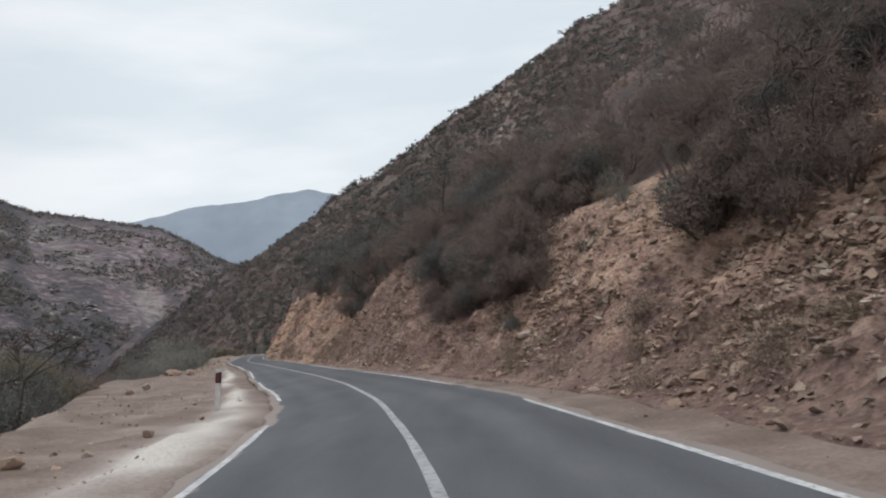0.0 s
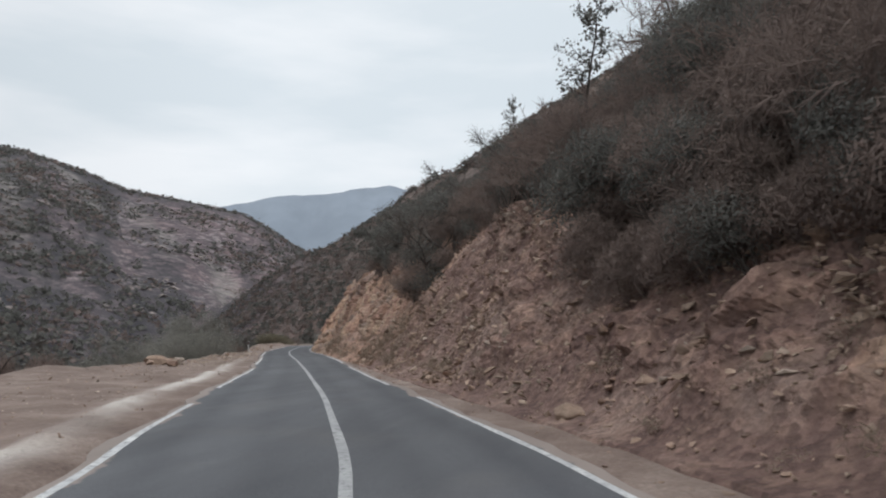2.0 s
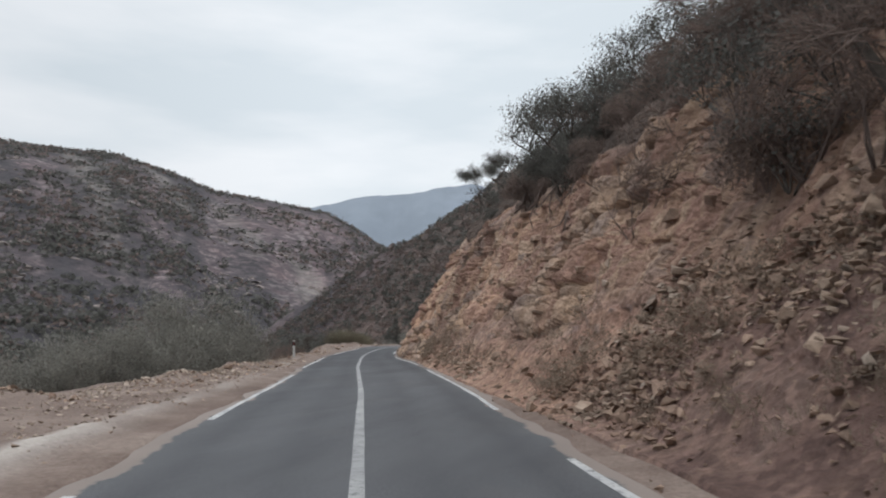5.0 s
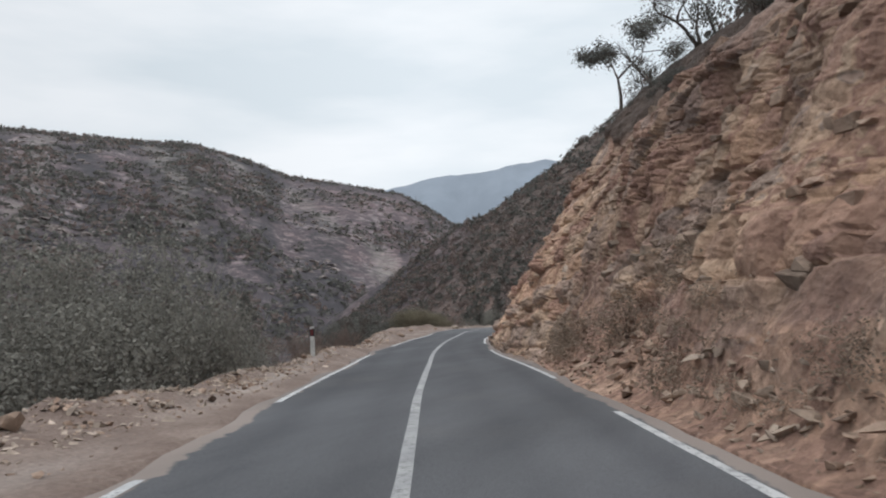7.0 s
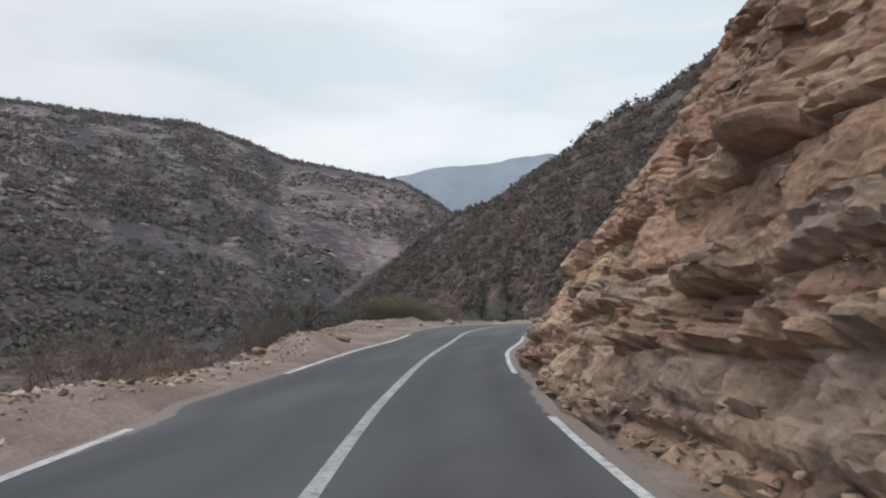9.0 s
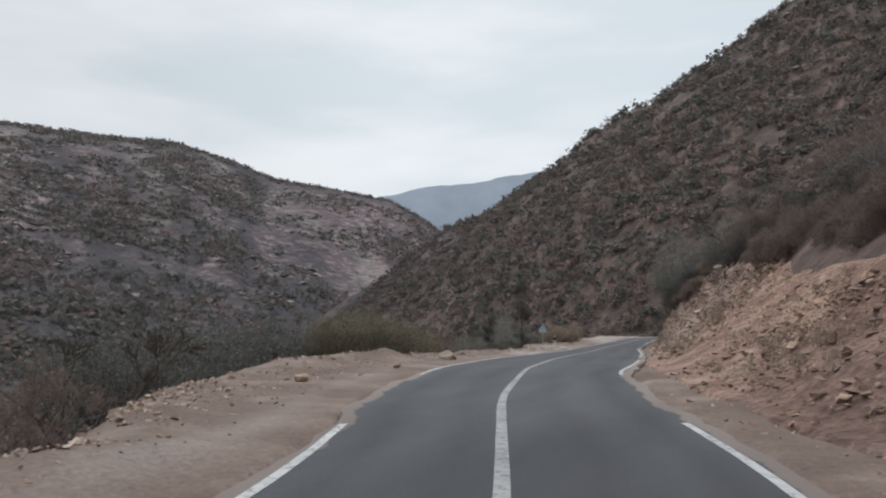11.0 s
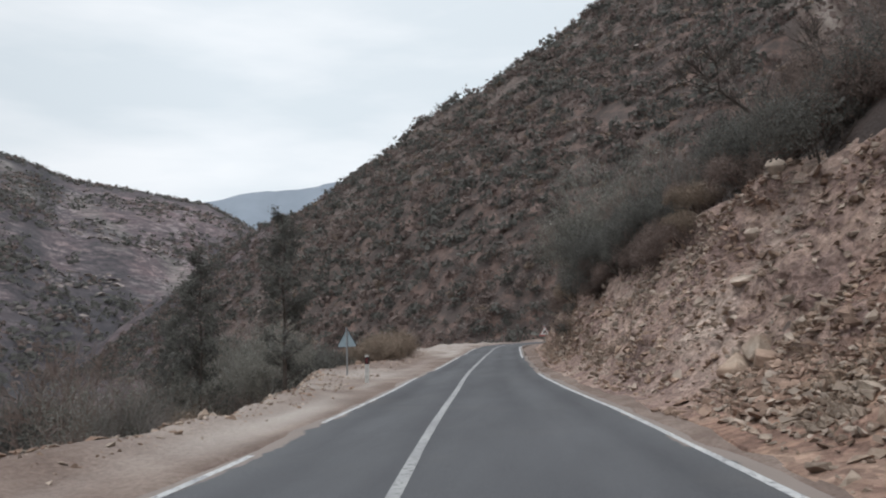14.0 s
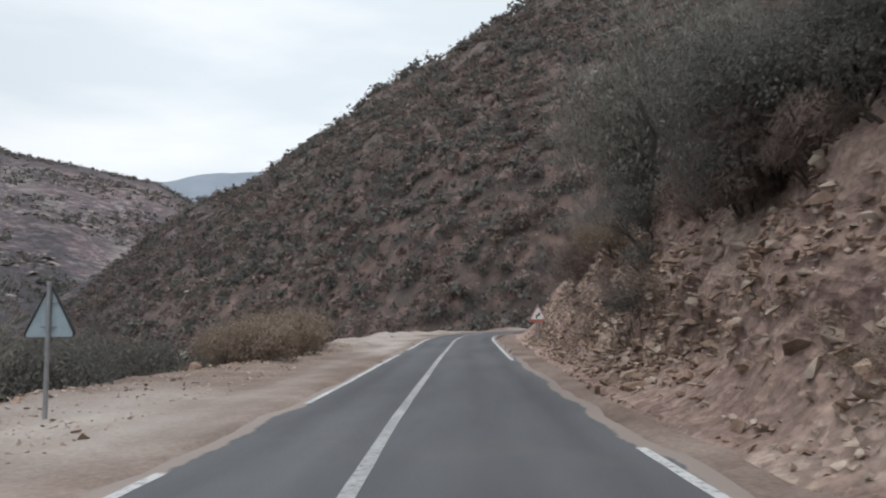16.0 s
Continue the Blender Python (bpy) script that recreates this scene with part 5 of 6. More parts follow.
thicket(12, 5, 15, 4.6, 10.0, BROWN + SOFT, 0.9, 1.5)
thicket(14, 17, 22.5, 4.2, 9.0, SOFT + BROWN, 0.9, 1.3)
thicket(7, 23, 30, 7.0, 9.5, [grey_shrub, twig_puff], 0.5, 0.8)
thicket(14, 26, 40, 7.0, 10.5, BROWN + SOFT, 0.6, 1.0)
thicket(12, 14, 40, 13.0, 20.0, BROWN + [green_shrub], 0.6, 0.9)
thicket(8, 8, 30, 11.0, 16.0, BROWN + [green_shrub], 0.7, 1.1)
thicket(8, 22, 30, 9.0, 13.0, BROWN, 0.7, 1.1)
thicket(30, 28, 40, 3.0, 8.5, BROWN + SOFT, 0.8, 1.2)
thicket(22, 39, 53, 6.6, 10.5, BROWN + SOFT, 0.7, 1.15)
thicket(20, 57, 70, 3.6, 8.0, BROWN + [bare_shrub, green_shrub], 0.7, 1.1)
thicket(16, 30, 62, 9.0, 14.0, BROWN + [green_shrub], 0.55, 0.95)
thicket(30, 50, 72, 6.0, 9.5, BROWN + [green_shrub, grey_shrub], 0.55, 0.95)
thicket(14, 56, 80, 9.5, 14.5, BROWN + [green_shrub], 0.5, 0.9)
thicket(12, 72, 100, 13.5, 19.0, [bare_shrub, green_shrub, green_shrub, grey_shrub], 0.45, 0.8)
thicket(14, 96, 114, 12.0, 17.0, [bare_shrub, green_shrub, dry_shrub], 0.3, 0.6)
thicket(30, 116, 142, 4.0, 10.0, [bare_shrub, grey_shrub, green_shrub] + SOFT, 0.5, 0.95)
thicket(14, 138, 152, 4.4, 10.0, BROWN + SOFT + [grey_shrub], 0.7, 1.2)
thicket(20, 150, 167, 6.9, 11.5, BROWN + SOFT + [grey_shrub], 0.7, 1.1)
thicket(16, 166, 178, 5.6, 8.5, [bare_shrub, grey_shrub, green_shrub, twig_puff], 0.7, 1.1)
thicket(18, 177, 190, 3.8, 7.5, [grey_shrub, grey_puff, green_shrub, twig_puff], 0.6, 1.0)
thicket(20, 188, 224, 2.2, 8.0, [bare_shrub, grey_shrub, green_shrub], 0.7, 1.2)
# low bushes on the rocky bank near the start
for root, y, h, k in ((brown_puff, 22.5, 2.0, 0.42), (grey_puff, 25.5, 5.4, 0.4), (brown_puff, 27.5, 6.2, 0.45), (grey_puff, 23.5, 6.4, 0.4), (twig_puff, 26.5, 4.2, 0.35), (dark_puff, 28.6, 1.6, 0.35)):
    bank_plant(root, y, h, k)
# dry low bushes at the foot of the bank
for y, h, s in ((13, 0.8, 0.9), (20, 1.6, 0.8), (26, 0.6, 0.7), (57, 0.25, 0.75), (63, 0.3, 0.4), (70, 0.7, 0.5), (73, 1.4, 0.6), (76.5, 0.9, 0.5), (80, 0.8, 0.7), (83, 1.3, 0.8), (86, 0.9, 0.8), (89, 1.2, 0.9), (92, 0.8, 0.8), (94.5, 0.6, 0.6), (97, 0.7, 0.6), (117, 0.8, 0.9), (120, 1.2, 1.0), (146, 1.6, 0.7), (152, 2.4, 0.8), (168, 0.8, 0.6), (174, 1.3, 0.7), (186, 0.8, 0.7), (192, 1.0, 0.6)):
    bank_plant(dry_shrub, y, h, s)

# trees on the skyline above the cutting
thicket(12, 77, 86, 7.0, 9.0, [dark_puff, dark_puff, twig_puff, green_shrub], 0.5, 0.85)
thicket(12, 63, 72, 7.6, 9.6, SOFT + [dark_puff, green_shrub], 0.6, 1.0)
thicket(16, 74, 95, 8.8, 10.6, [dark_puff, twig_puff, green_shrub], 0.45, 0.8)
thicket(9, 44, 53, 5.6, 7.6, BROWN, 0.8, 1.1)
bank_plant(cypress, 47.4, 7.6, 1.4, label="tall slender conifer standing clear of the brown scrub")
bank_plant(cypress, 72.0, 13.4, 1.1)
bank_plant(oak, 60, 6.2, 1.0)
bank_plant(oak, 53, 7.5, 0.9)
bank_plant(bare_tree, 62, 4.6, 1.5)
bank_plant(bare_tree, 52, 7.5, 1.0)
bank_plant(bare_tree, 74.5, 11.5, 1.2, label="leafless forked tree rising from the scrub")
bank_plant(oak, 79, 10.5, 0.8)
thicket(12, 79, 89, 8.8, 11.2, [bare_shrub, green_shrub, bare_shrub_b], 0.5, 0.8)
bank_plant(oak, 85.5, 10.0, 0.9)
bank_plant(oak, 82, 9.6, 0.8)
bank_plant(oak, 66, 11.5, 1.0)
bank_plant(oak, 69, 13.0, 0.9)
bank_plant(bare_tree, 86, 12.4, 1.1)
bank_plant(oak, 87.5, 12.0, 0.95)
bank_plant(oak, 84, 12.2, 1.0)
bank_plant(oak, 91, 13.0, 0.75)
x, y = at(106.3, float(foot(106.3) + reach(10.3, 106.3)))
again(pine, x, y, 1.2, 0, (2, 8), "small leaning pine on the crest of the rock cutting", float(road_z(106.3)) + 10.2)
bank_plant(oak, 98.2, 10.7, 0.8)
bank_plant(bare_tree, 97.6, 10.8, 0.8)
bank_plant(oak, 94, 11.2, 1.2)
thicket(22, 91, 107, 8.8, 10.3, [dark_puff, twig_puff, green_shrub], 0.25, 0.45)
bank_plant(oak, 90.5, 10.6, 1.1)
bank_plant(bare_tree, 99, 9.6, 0.7)
bank_plant(bare_tree, 96.5, 12.4, 0.8)
bank_plant(green_shrub, 103, 10.6, 0.8)
bank_plant(oak, 115.5, 6.5, 0.7)
bank_plant(bare_tree, 19.5, 4.6, 1.2, label="large leafless tree leaning from the rocky bank")
thicket(7, 17, 21, 3.4, 5.5, SOFT + BROWN, 0.8, 1.1)
# dense dark bushes that hang over the earth bank
for root, places in ((twig_puff, ((31, 4.2, 1.0), (32.2, 5.6, 1.1), (33.4, 3.6, 0.95), (34.6, 5.0, 1.15), (35.5, 3.4, 0.9), (36.6, 4.4, 1.0), (37.6, 5.8, 1.1), (38.8, 3.9, 0.9), (40, 5.2, 1.0), (41.5, 6.4, 0.9), (31.6, 2.9, 0.8), (34.2, 2.7, 0.8), (36.0, 2.5, 0.75), (32.6, 3.2, 0.9))), (dark_puff, ((33.2, 2.7, 0.7), (35.0, 2.9, 0.75), (31.0, 3.3, 0.8), (32.8, 4.4, 0.8), (35.2, 4.2, 0.9), (37.2, 4.0, 0.75), (39.4, 6.2, 0.8), (34.0, 7.2, 0.9)))):
    for y, h, s in places:
        bank_plant(root, y, h, s)

# bare roots that hang out of the earth over the rock face
def hanging_roots(y, h, length, seed):
    rnd = random.Random(seed)
    root = tagged(new("hanging_roots"), "bare brown roots hanging down the rock face", "roots")
    for k in range(4):
        build = Build()
        d = Vector((rnd.uniform(-0.55, -0.3), rnd.gauss(0, 0.7), -1)).normalized()
        limb(build, Vector((0, rnd.gauss(0, 0.35), rnd.uniform(-0.1, 0.2))), d, length * rnd.uniform(0.5, 1.0), 0.045, rnd, 1, [], 5, 0.5, (1, 2), 0.9, -0.12)
        part("root", build.mesh("root", TWIG), root)
    x, yy = at(y, float(foot(y) + reach(h, y)) - 0.45)
    root.matrix_basis = pose(x, yy, float(road_z(y)) + h + 0.1)


for y, h, length, seed in ((77.2, 7.2, 1.3, 801), (79.4, 7.0, 1.6, 802), (81.6, 7.2, 1.3, 803), (76.2, 5.4, 1.0, 804), (84.0, 7.4, 1.2, 805)):
    hanging_roots(y, h, length, seed)

# bushes below the left verge
def along_edge(root, places):
    """Stand plants beside the road: how far along, how far out, and their scale."""
    for y, d, k in places:
        x, yy = at(y, d)
        again(root, x, yy, k * pick.uniform(0.9, 1.1), pick.uniform(0, 360), (pick.uniform(-7, 7), pick.uniform(-7, 7)))


along_edge(bare_tree, ((31, -15, 1.0), (26, -15.5, 0.9)))
along_edge(olive, ((36, -17, 1.16), (42, -18, 1.05), (140.8, -9.6, 0.85), (143, -9, 0.9), (145.6, -8.7, 0.9), (148, -8.3, 0.8), (151, -9, 0.7), (145, -11.6, 1.1), (149, -11.2, 1.0)))
along_edge(bare_shrub_b, ((49, -17.5, 0.9), (106, -9.8, 1.1), (108, -8.6, 0.9), (110, -10.5, 1.2), (164, -8.5, 0.8), (171, -9, 0.9), (160, -9.5, 1.1), (162, -11, 1.2), (167, -9.5, 1.1), (172, -11, 1.2), (180, -12, 0.8)))
along_edge(willow, ((66, -12.5, 0.7), (70, -11.5, 0.8), (74, -11.5, 0.85), (78, -11, 0.9), (82, -10.2, 1.05), (86, -9.8, 1.3), (89.5, -10.4, 1.4), (92, -11, 1.5), (94.5, -9.5, 1.05)))
along_edge(bare_shrub, ((112.5, -8.8, 1.1), (118, -10, 0.8), (134, -13, 0.8), (152, -9, 0.6), (157, -7.5, 0.7), (161, -8.5, 0.9), (168, -8, 0.7), (175, -11, 0.9), (186, -12, 0.8), (192, -12, 0.8)))
along_edge(dry_shrub, ((111, -9.5, 0.9), (114, -8.5, 1.0), (198, -12, 0.8)))
along_edge(grey_shrub, ((156, -8.5, 0.75), (159, -7.2, 0.8), (153, -7.8, 0.6)))
along_edge(green_shrub, ((165, -10.5, 1.2), (169, -9.8, 1.2)))
# rounded bushes along the left edge
along_edge(brown_puff, ((188.3, -9.0, 0.9), (190.6, -7.3, 1.2), (192.8, -7.2, 1.5), (195.2, -7.2, 1.65), (197.4, -7.1, 1.6), (199.6, -7.1, 1.2), (194, -8.6, 1.4), (198, -8.6, 1.4), (186, -10.5, 0.9), (100, -9.5, 1.3), (103, -9.2, 1.3), (106.5, -8.0, 0.9), (109, -7.8, 0.9), (153, -9.6, 0.9), (156, -8.6, 0.85), (162, -8.2, 0.9), (111.5, -8.2, 0.8), (160, -6.6, 0.7), (156.5, -6.4, 0.6), (118, -8.5, 0.8), (205, -10, 0.8)))
along_edge(dark_puff, ((182, -12.5, 2.10), (185, -13.5, 2.27), (188, -12.8, 1.93), (184, -17, 2.62), (190, -15, 2.45), (194, -14, 2.27), (178, -13, 1.93), (175, -12, 1.75), (199, -14, 2.10), (170, -8.6, 0.90), (166, -9, 1.10), (161.5, -8.4, 1.00), (103, -10, 1.30), (100, -12, 1.50), (106, -12, 1.50), (28, -14.5, 1.50), (34, -16, 1.60), (22, -13.5, 1.40), (40, -17, 1.50), (130, -13, 1.96), (134, -13.5, 2.10), (138, -13, 2.10), (141.5, -13.5, 2.10), (136, -17.5, 2.38), (127, -12, 1.68)))
along_edge(grey_puff, ((64, -14.5, 0.8), (67.5, -12.5, 0.85), (71, -12, 0.9), (75, -11.8, 0.9), (79, -11.2, 1.0), (83, -11, 1.15), (87, -10.4, 1.3), (90.5, -9.9, 1.35), (94, -10.6, 1.2), (97.5, -11.5, 0.9), (168, -7.2, 0.7), (170, -8.2, 0.8), (173, -8.8, 0.6), (164.5, -8, 0.9), (160, -8.4, 0.7), (157.5, -7.6, 0.6)))
along_edge(dark_puff, ((153, -11.5, 1.5), (157, -11, 1.5), (160.5, -11.5, 1.7), (163.5, -12.5, 1.8), (167, -11.5, 1.6)))
along_edge(twig_puff, ((80, -9.6, 0.55), (84.5, -9.0, 0.6), (88.5, -8.8, 0.65), (92.5, -8.9, 0.8), (95.5, -8.8, 0.8), (98, -9.0, 0.9), (155, -9.8, 1.1), (158.6, -9.6, 1.2), (162.2, -9.8, 1.2), (166, -9.2, 1.0)))
along_edge(grey_puff, ((171.5, -9.4, 0.9), (174.5, -10, 1.0), (177.5, -11, 1.15), (180.5, -11.4, 1.1)))
along_edge(twig_puff, ((159, -8.4, 0.9), (157, -10.5, 1.2), (163, -10.5, 1.1), (152, -9.5, 1.0), (172, -10, 1.1), (148, -10, 1.0), (144, -11, 1.1), (112, -10, 1.1), (115, -9.5, 0.9), (46, -17, 1.4), (52, -17, 1.3), (57, -16, 1.2)))
along_edge(dark_puff, ((174, -9.2, 1.1), (178, -10.2, 1.3), (181, -10.4, 1.4), (184, -10, 1.3), (187, -9.6, 1.3), (189.5, -9.8, 1.2)))
along_edge(olive_puff, ((148.8, -9.4, 0.5), (144, -12.5, 0.9), (142, -10.6, 0.6)))
# and hanging over the bank on the right
def hang(root, places):
    """Stand plants on the bank: how far along, how high over the road, and their scale."""
    for y, h, k in places:
        bank_plant(root, y, h, k)


hang(twig_puff, ((150.5, 5.6, 0.9), (152.5, 6.3, 1.1), (154.5, 6.8, 1.1), (156.5, 7.0, 1.0), (153.5, 8.2, 1.2), (157, 8.6, 1.2), (168.6, 3.9, 0.7), (170.2, 4.3, 0.9), (172.2, 3.8, 0.85), (175.6, 3.5, 0.9), (170, 5.6, 1.0), (173.2, 5.2, 1.0)))
hang(dark_puff, ((171.2, 4.8, 0.8), (174, 3.8, 0.8), (177.6, 3.2, 0.8), (155.5, 7.8, 1.0)))
hang(twig_puff, ((30, 3.4, 1.0), (32, 5.2, 1.2), (34, 3.6, 1.1), (35.5, 6.4, 1.3), (38, 5.0, 1.2), (41, 6.4, 1.2), (33, 8.2, 1.3), (43.5, 7.6, 1.2), (47, 8.2, 1.2), (58.5, 5.0, 1.0), (64, 4.2, 0.9), (60, 7.2, 1.1), (51, 8.6, 1.2), (149, 5.0, 0.9), (167.6, 4.3, 0.75), (171.5, 4.8, 0.9), (177, 3.8, 0.9), (180, 3.8, 1.1), (193, 3.0, 1.1), (165, 8.0, 1.4), (85, 11.4, 1.1), (79, 10.6, 1.0), (16, 4.2, 1.1), (18.5, 5.4, 1.3), (13.5, 5.2, 1.2)))
hang(dark_puff, ((36.5, 3.8, 1.0), (40, 4.4, 1.0), (38.5, 8.0, 1.2), (61, 4.6, 0.9), (55, 8.0, 1.0), (174, 4.8, 0.9), (184, 3.4, 1.0), (172, 7.0, 1.3), (82.5, 8.6, 0.8), (84.2, 9.4, 0.9), (86, 9.4, 0.9), (88, 10.0, 0.9), (80, 9.2, 0.8), (90.3, 10.2, 0.8)))
hang(brown_puff, ((167.8, 4.7, 0.6), (169, 5.6, 0.8), (188, 3.2, 1.0)))
hang(grey_puff, ((181, 3.8, 0.85), (183.5, 3.3, 0.95), (185.5, 4.2, 0.9)))
hang(brown_puff, ((174.5, 5.4, 0.7),))


def hang_out(root, places):
    """Stand plants on the uneven face itself: how far along, how high over the road, and their scale."""
    for y, h, k in places:
        x, yy, z = FACES[np.argmin((FACES[:, 1] - y) ** 2 + (FACE_H - h) ** 2)]
        again(root, float(x), float(yy), k, pick.uniform(0, 360), (pick.uniform(-12, 8), pick.uniform(-18, 4)), z=float(z) - 0.1)


hang_out(dark_puff, ((173.6, 4.4, 0.9), (175.0, 4.2, 1.0), (174.6, 5.4, 1.2), (176.5, 4.8, 1.2), (178.0, 4.4, 1.2), (172.8, 5.4, 1.1), (171.5, 4.9, 0.9), (181.2, 2.2, 0.5), (181.0, 1.4, 0.4), (181.8, 3.0, 0.8)))
hang_out(twig_puff, ((177.2, 3.6, 0.8), (179.6, 3.5, 0.8), (175.8, 3.5, 0.6), (172.2, 4.2, 0.6)))
hang_out(bare_shrub, ((180.2, 0.8, 0.8), (176.2, 5.2, 1.3), (173.0, 5.6, 1.2)))
hang_out(grey_puff, ((183.0, 4.2, 1.5), (184.5, 5.0, 1.7), (186.0, 4.4, 1.4)))
for k in range(20):
    hang_out(pick.choice([dark_puff, twig_puff, bare_shrub]), ((157 + 0.6 * k, pick.uniform(5.4, 7.4), pick.uniform(0.7, 1.2)),))
hang(bare_tree, ((163.5, 6.6, 1.3),))
for k in range(14):
    hang_out(pick.choice([dark_puff, twig_puff, bare_shrub]), ((44 + 0.85 * k, 6.2 + 0.13 * k + pick.uniform(-0.4, 0.9), pick.uniform(0.5, 0.9)),))
for k in range(6):
    hang_out(pick.choice([dark_puff, twig_puff]), ((150.5 + 1.1 * k, pick.uniform(4.7, 6.2), pick.uniform(0.5, 0.8)),))
hang_out(dry_shrub, ((171.2, 1.0, 0.5), (172.0, 0.8, 0.4)))
hang(oak, ((83, 8.9, 0.85), (80.4, 8.2, 0.85), (85.2, 8.9, 0.95)))
hang(bare_tree, ((81, 8.4, 0.8),))
for k in range(46):
    y = pick.uniform(8, 74) if k < 34 else pick.uniform(118, 130)
    x, yy = at(y, -float(verge_l(y)) - pick.uniform(2.5, 13))
    again(pick.choice([olive if y < 60 else bare_shrub, bare_tree, bare_tree, bare_shrub_b, bare_shrub]), x, yy, pick.uniform(0.8, 1.1) * (1.6 if y < 42 else 1.0), pick.uniform(0, 360), (pick.uniform(-6, 6), pick.uniform(-6, 6)))
for y, d, k, turn in ((100, -10, 0.72, 10), (98.6, -12.6, 0.7, 80), (165.3, -5.5, 0.76, 40), (164.2, -7.8, 0.8, 130), (166.5, -9.8, 0.75, 250)):
    x, yy = at(y, d)
    again(dense_conifer, x, yy, k, turn)
for ob in (olive_puff, brown_puff, twig_puff, dark_puff, grey_puff, bare_shrub, bare_shrub_b, grey_shrub, green_shrub, dry_shrub, willow, cypress, dense_conifer, pine, bare_tree, oak, olive):
    k = pick.uniform(0, 20)
    x, yy = at(196 + k, 16 + k)
    stand(ob, x, yy, 0.9, 20)


# ---- boulders ----
def boulder(x, y, size, seed, material, label, z=None, rz=0.0, flat=0.75, name="boulder"):
    v, f = hull(seed, flat, 16)
    bm = bmesh.new()
    vs = [bm.verts.new(p) for p in v.tolist()]
    for t in f.tolist():
        bm.faces.new([vs[i] for i in t])
    bmesh.ops.bevel(bm, geom=bm.edges[:], offset=0.02, segments=1, affect="EDGES", clamp_overlap=True)
    bmesh.ops.triangulate(bm, faces=bm.faces)
    me = bpy.data.meshes.new(name)
    bm.to_mesh(me)
    bm.free()
    me.materials.append(material)
    ob = tagged(new(name, me), label, "boulder")
    low = float(v[:, 2].min()) * size
    ob.matrix_basis = pose(x, y, (on_ground(x, y, 0.0) if z is None else z) - low - 0.12 * size, 0, 0, rz) @ Matrix.Scale(size, 4)
    return ob


boulder(-28.0, 62.6, 1.35, 301, RUBBLE, "large reddish boulder on the gravel lay-by", rz=20, flat=0.6)
boulder(-24.6, 58.4, 0.7, 302, RUBBLE, "tan angular boulder on the gravel lay-by", rz=70)
boulder(-26.4, 62.2, 0.75, 303, PALE, "pale boulder on the gravel lay-by", rz=10)
boulder(-27.4, 60.8, 0.5, 304, RUBBLE, "small brown boulder on the gravel lay-by", rz=10)
boulder(-3.0, 37.2, 1.05, 305, PALE, "pale fallen boulder at the foot of the bank", rz=40)
boulder(-2.2, 36.6, 0.55, 306, RUBBLE, "dark red fallen rock beside a pale boulder", rz=0)
boulder(-3.3, 34.9, 0.8, 307, RUBBLE, "brown fallen rock at the foot of the bank", rz=110)
boulder(-48.8, 141.5, 0.78, 309, PALE, "block-shaped grey boulder on the dirt verge", rz=25, flat=0.75)
boulder(-50.6, 148.3, 0.4, 310, RUBBLE, "brown stone on the dirt verge", rz=25)
boulder(-49.6, 144.0, 0.3, 311, RUBBLE, "brown stone on the dirt verge", rz=75)
boulder(-46.9, 126.4, 0.34, 312, RUBBLE, "small stone on the dirt verge", rz=5)
boulder(-47.4, 132.9, 0.3, 313, RUBBLE, "small stone on the dirt verge", rz=5)
boulder(-54.9, 186.8, 0.5, 314, RUBBLE, "dark stone on the edge of the verge", rz=5)
boulder(-37.7, 162.1, 0.62, 315, PALE, "upright pale rock at the top of the bank", z=bank_z(-37.7, 162.1) - 0.2, rz=15, flat=1.0)
boulder(-38.3, 162.0, 0.6, 316, PALE, "pale block lodged in the stony bank", z=bank_z(-38.3, 162.0) - 0.05, rz=35)
boulder(-38.9, 161.2, 0.7, 317, PALE, "pale slab lodged in the stony bank", z=bank_z(-38.9, 161.2) - 0.05, rz=65, flat=0.5)
boulder(-39.3, 159.0, 0.85, 318, RUBBLE, "brown block lodged in the stony bank", z=bank_z(-39.3, 159.0) - 0.05, rz=5)
boulder(-38.4, 151.2, 1.2, 319, RUBBLE, "dark ledge of rock in the loose bank", z=bank_z(-38.4, 151.2) - 0.05, rz=5, flat=0.4)
boulder(0.6, 30.2, 0.55, 320, PALE, "pale boulder at the foot of the bank", z=bank_z(0.6, 30.2) - 0.05)
boulder(1.3, 26.8, 0.9, 321, PALE, "pale slab lodged in the rocky bank", z=bank_z(1.3, 26.8) - 0.05, flat=0.5)
boulder(-2.0, 37.8, 0.8, 324, PALE, "pale block lodged in the earth bank", z=bank_z(-2.0, 37.8) - 0.15, rz=20)
boulder(-7.4, 50.6, 0.7, 325, RUBBLE, "brown block lodged in the earth bank", z=bank_z(-7.4, 50.6) - 0.15, rz=50)
boulder(-9.6, 56.0, 0.6, 326, RUBBLE, "brown block lodged in the earth bank", z=bank_z(-9.6, 56.0) - 0.15, rz=10)
boulder(-39.7, 159.0, 0.95, 327, RUBBLE, "large reddish block lodged in the stony bank", z=bank_z(-39.7, 159.0) - 0.15, rz=30)
boulder(-39.6, 157.6, 0.8, 328, RUBBLE, "large reddish block lodged in the stony bank", z=bank_z(-39.6, 157.6) - 0.15, rz=75)
boulder(-3.4, 38.6, 0.6, 322, RUBBLE, "brown rock at the foot of the bank")
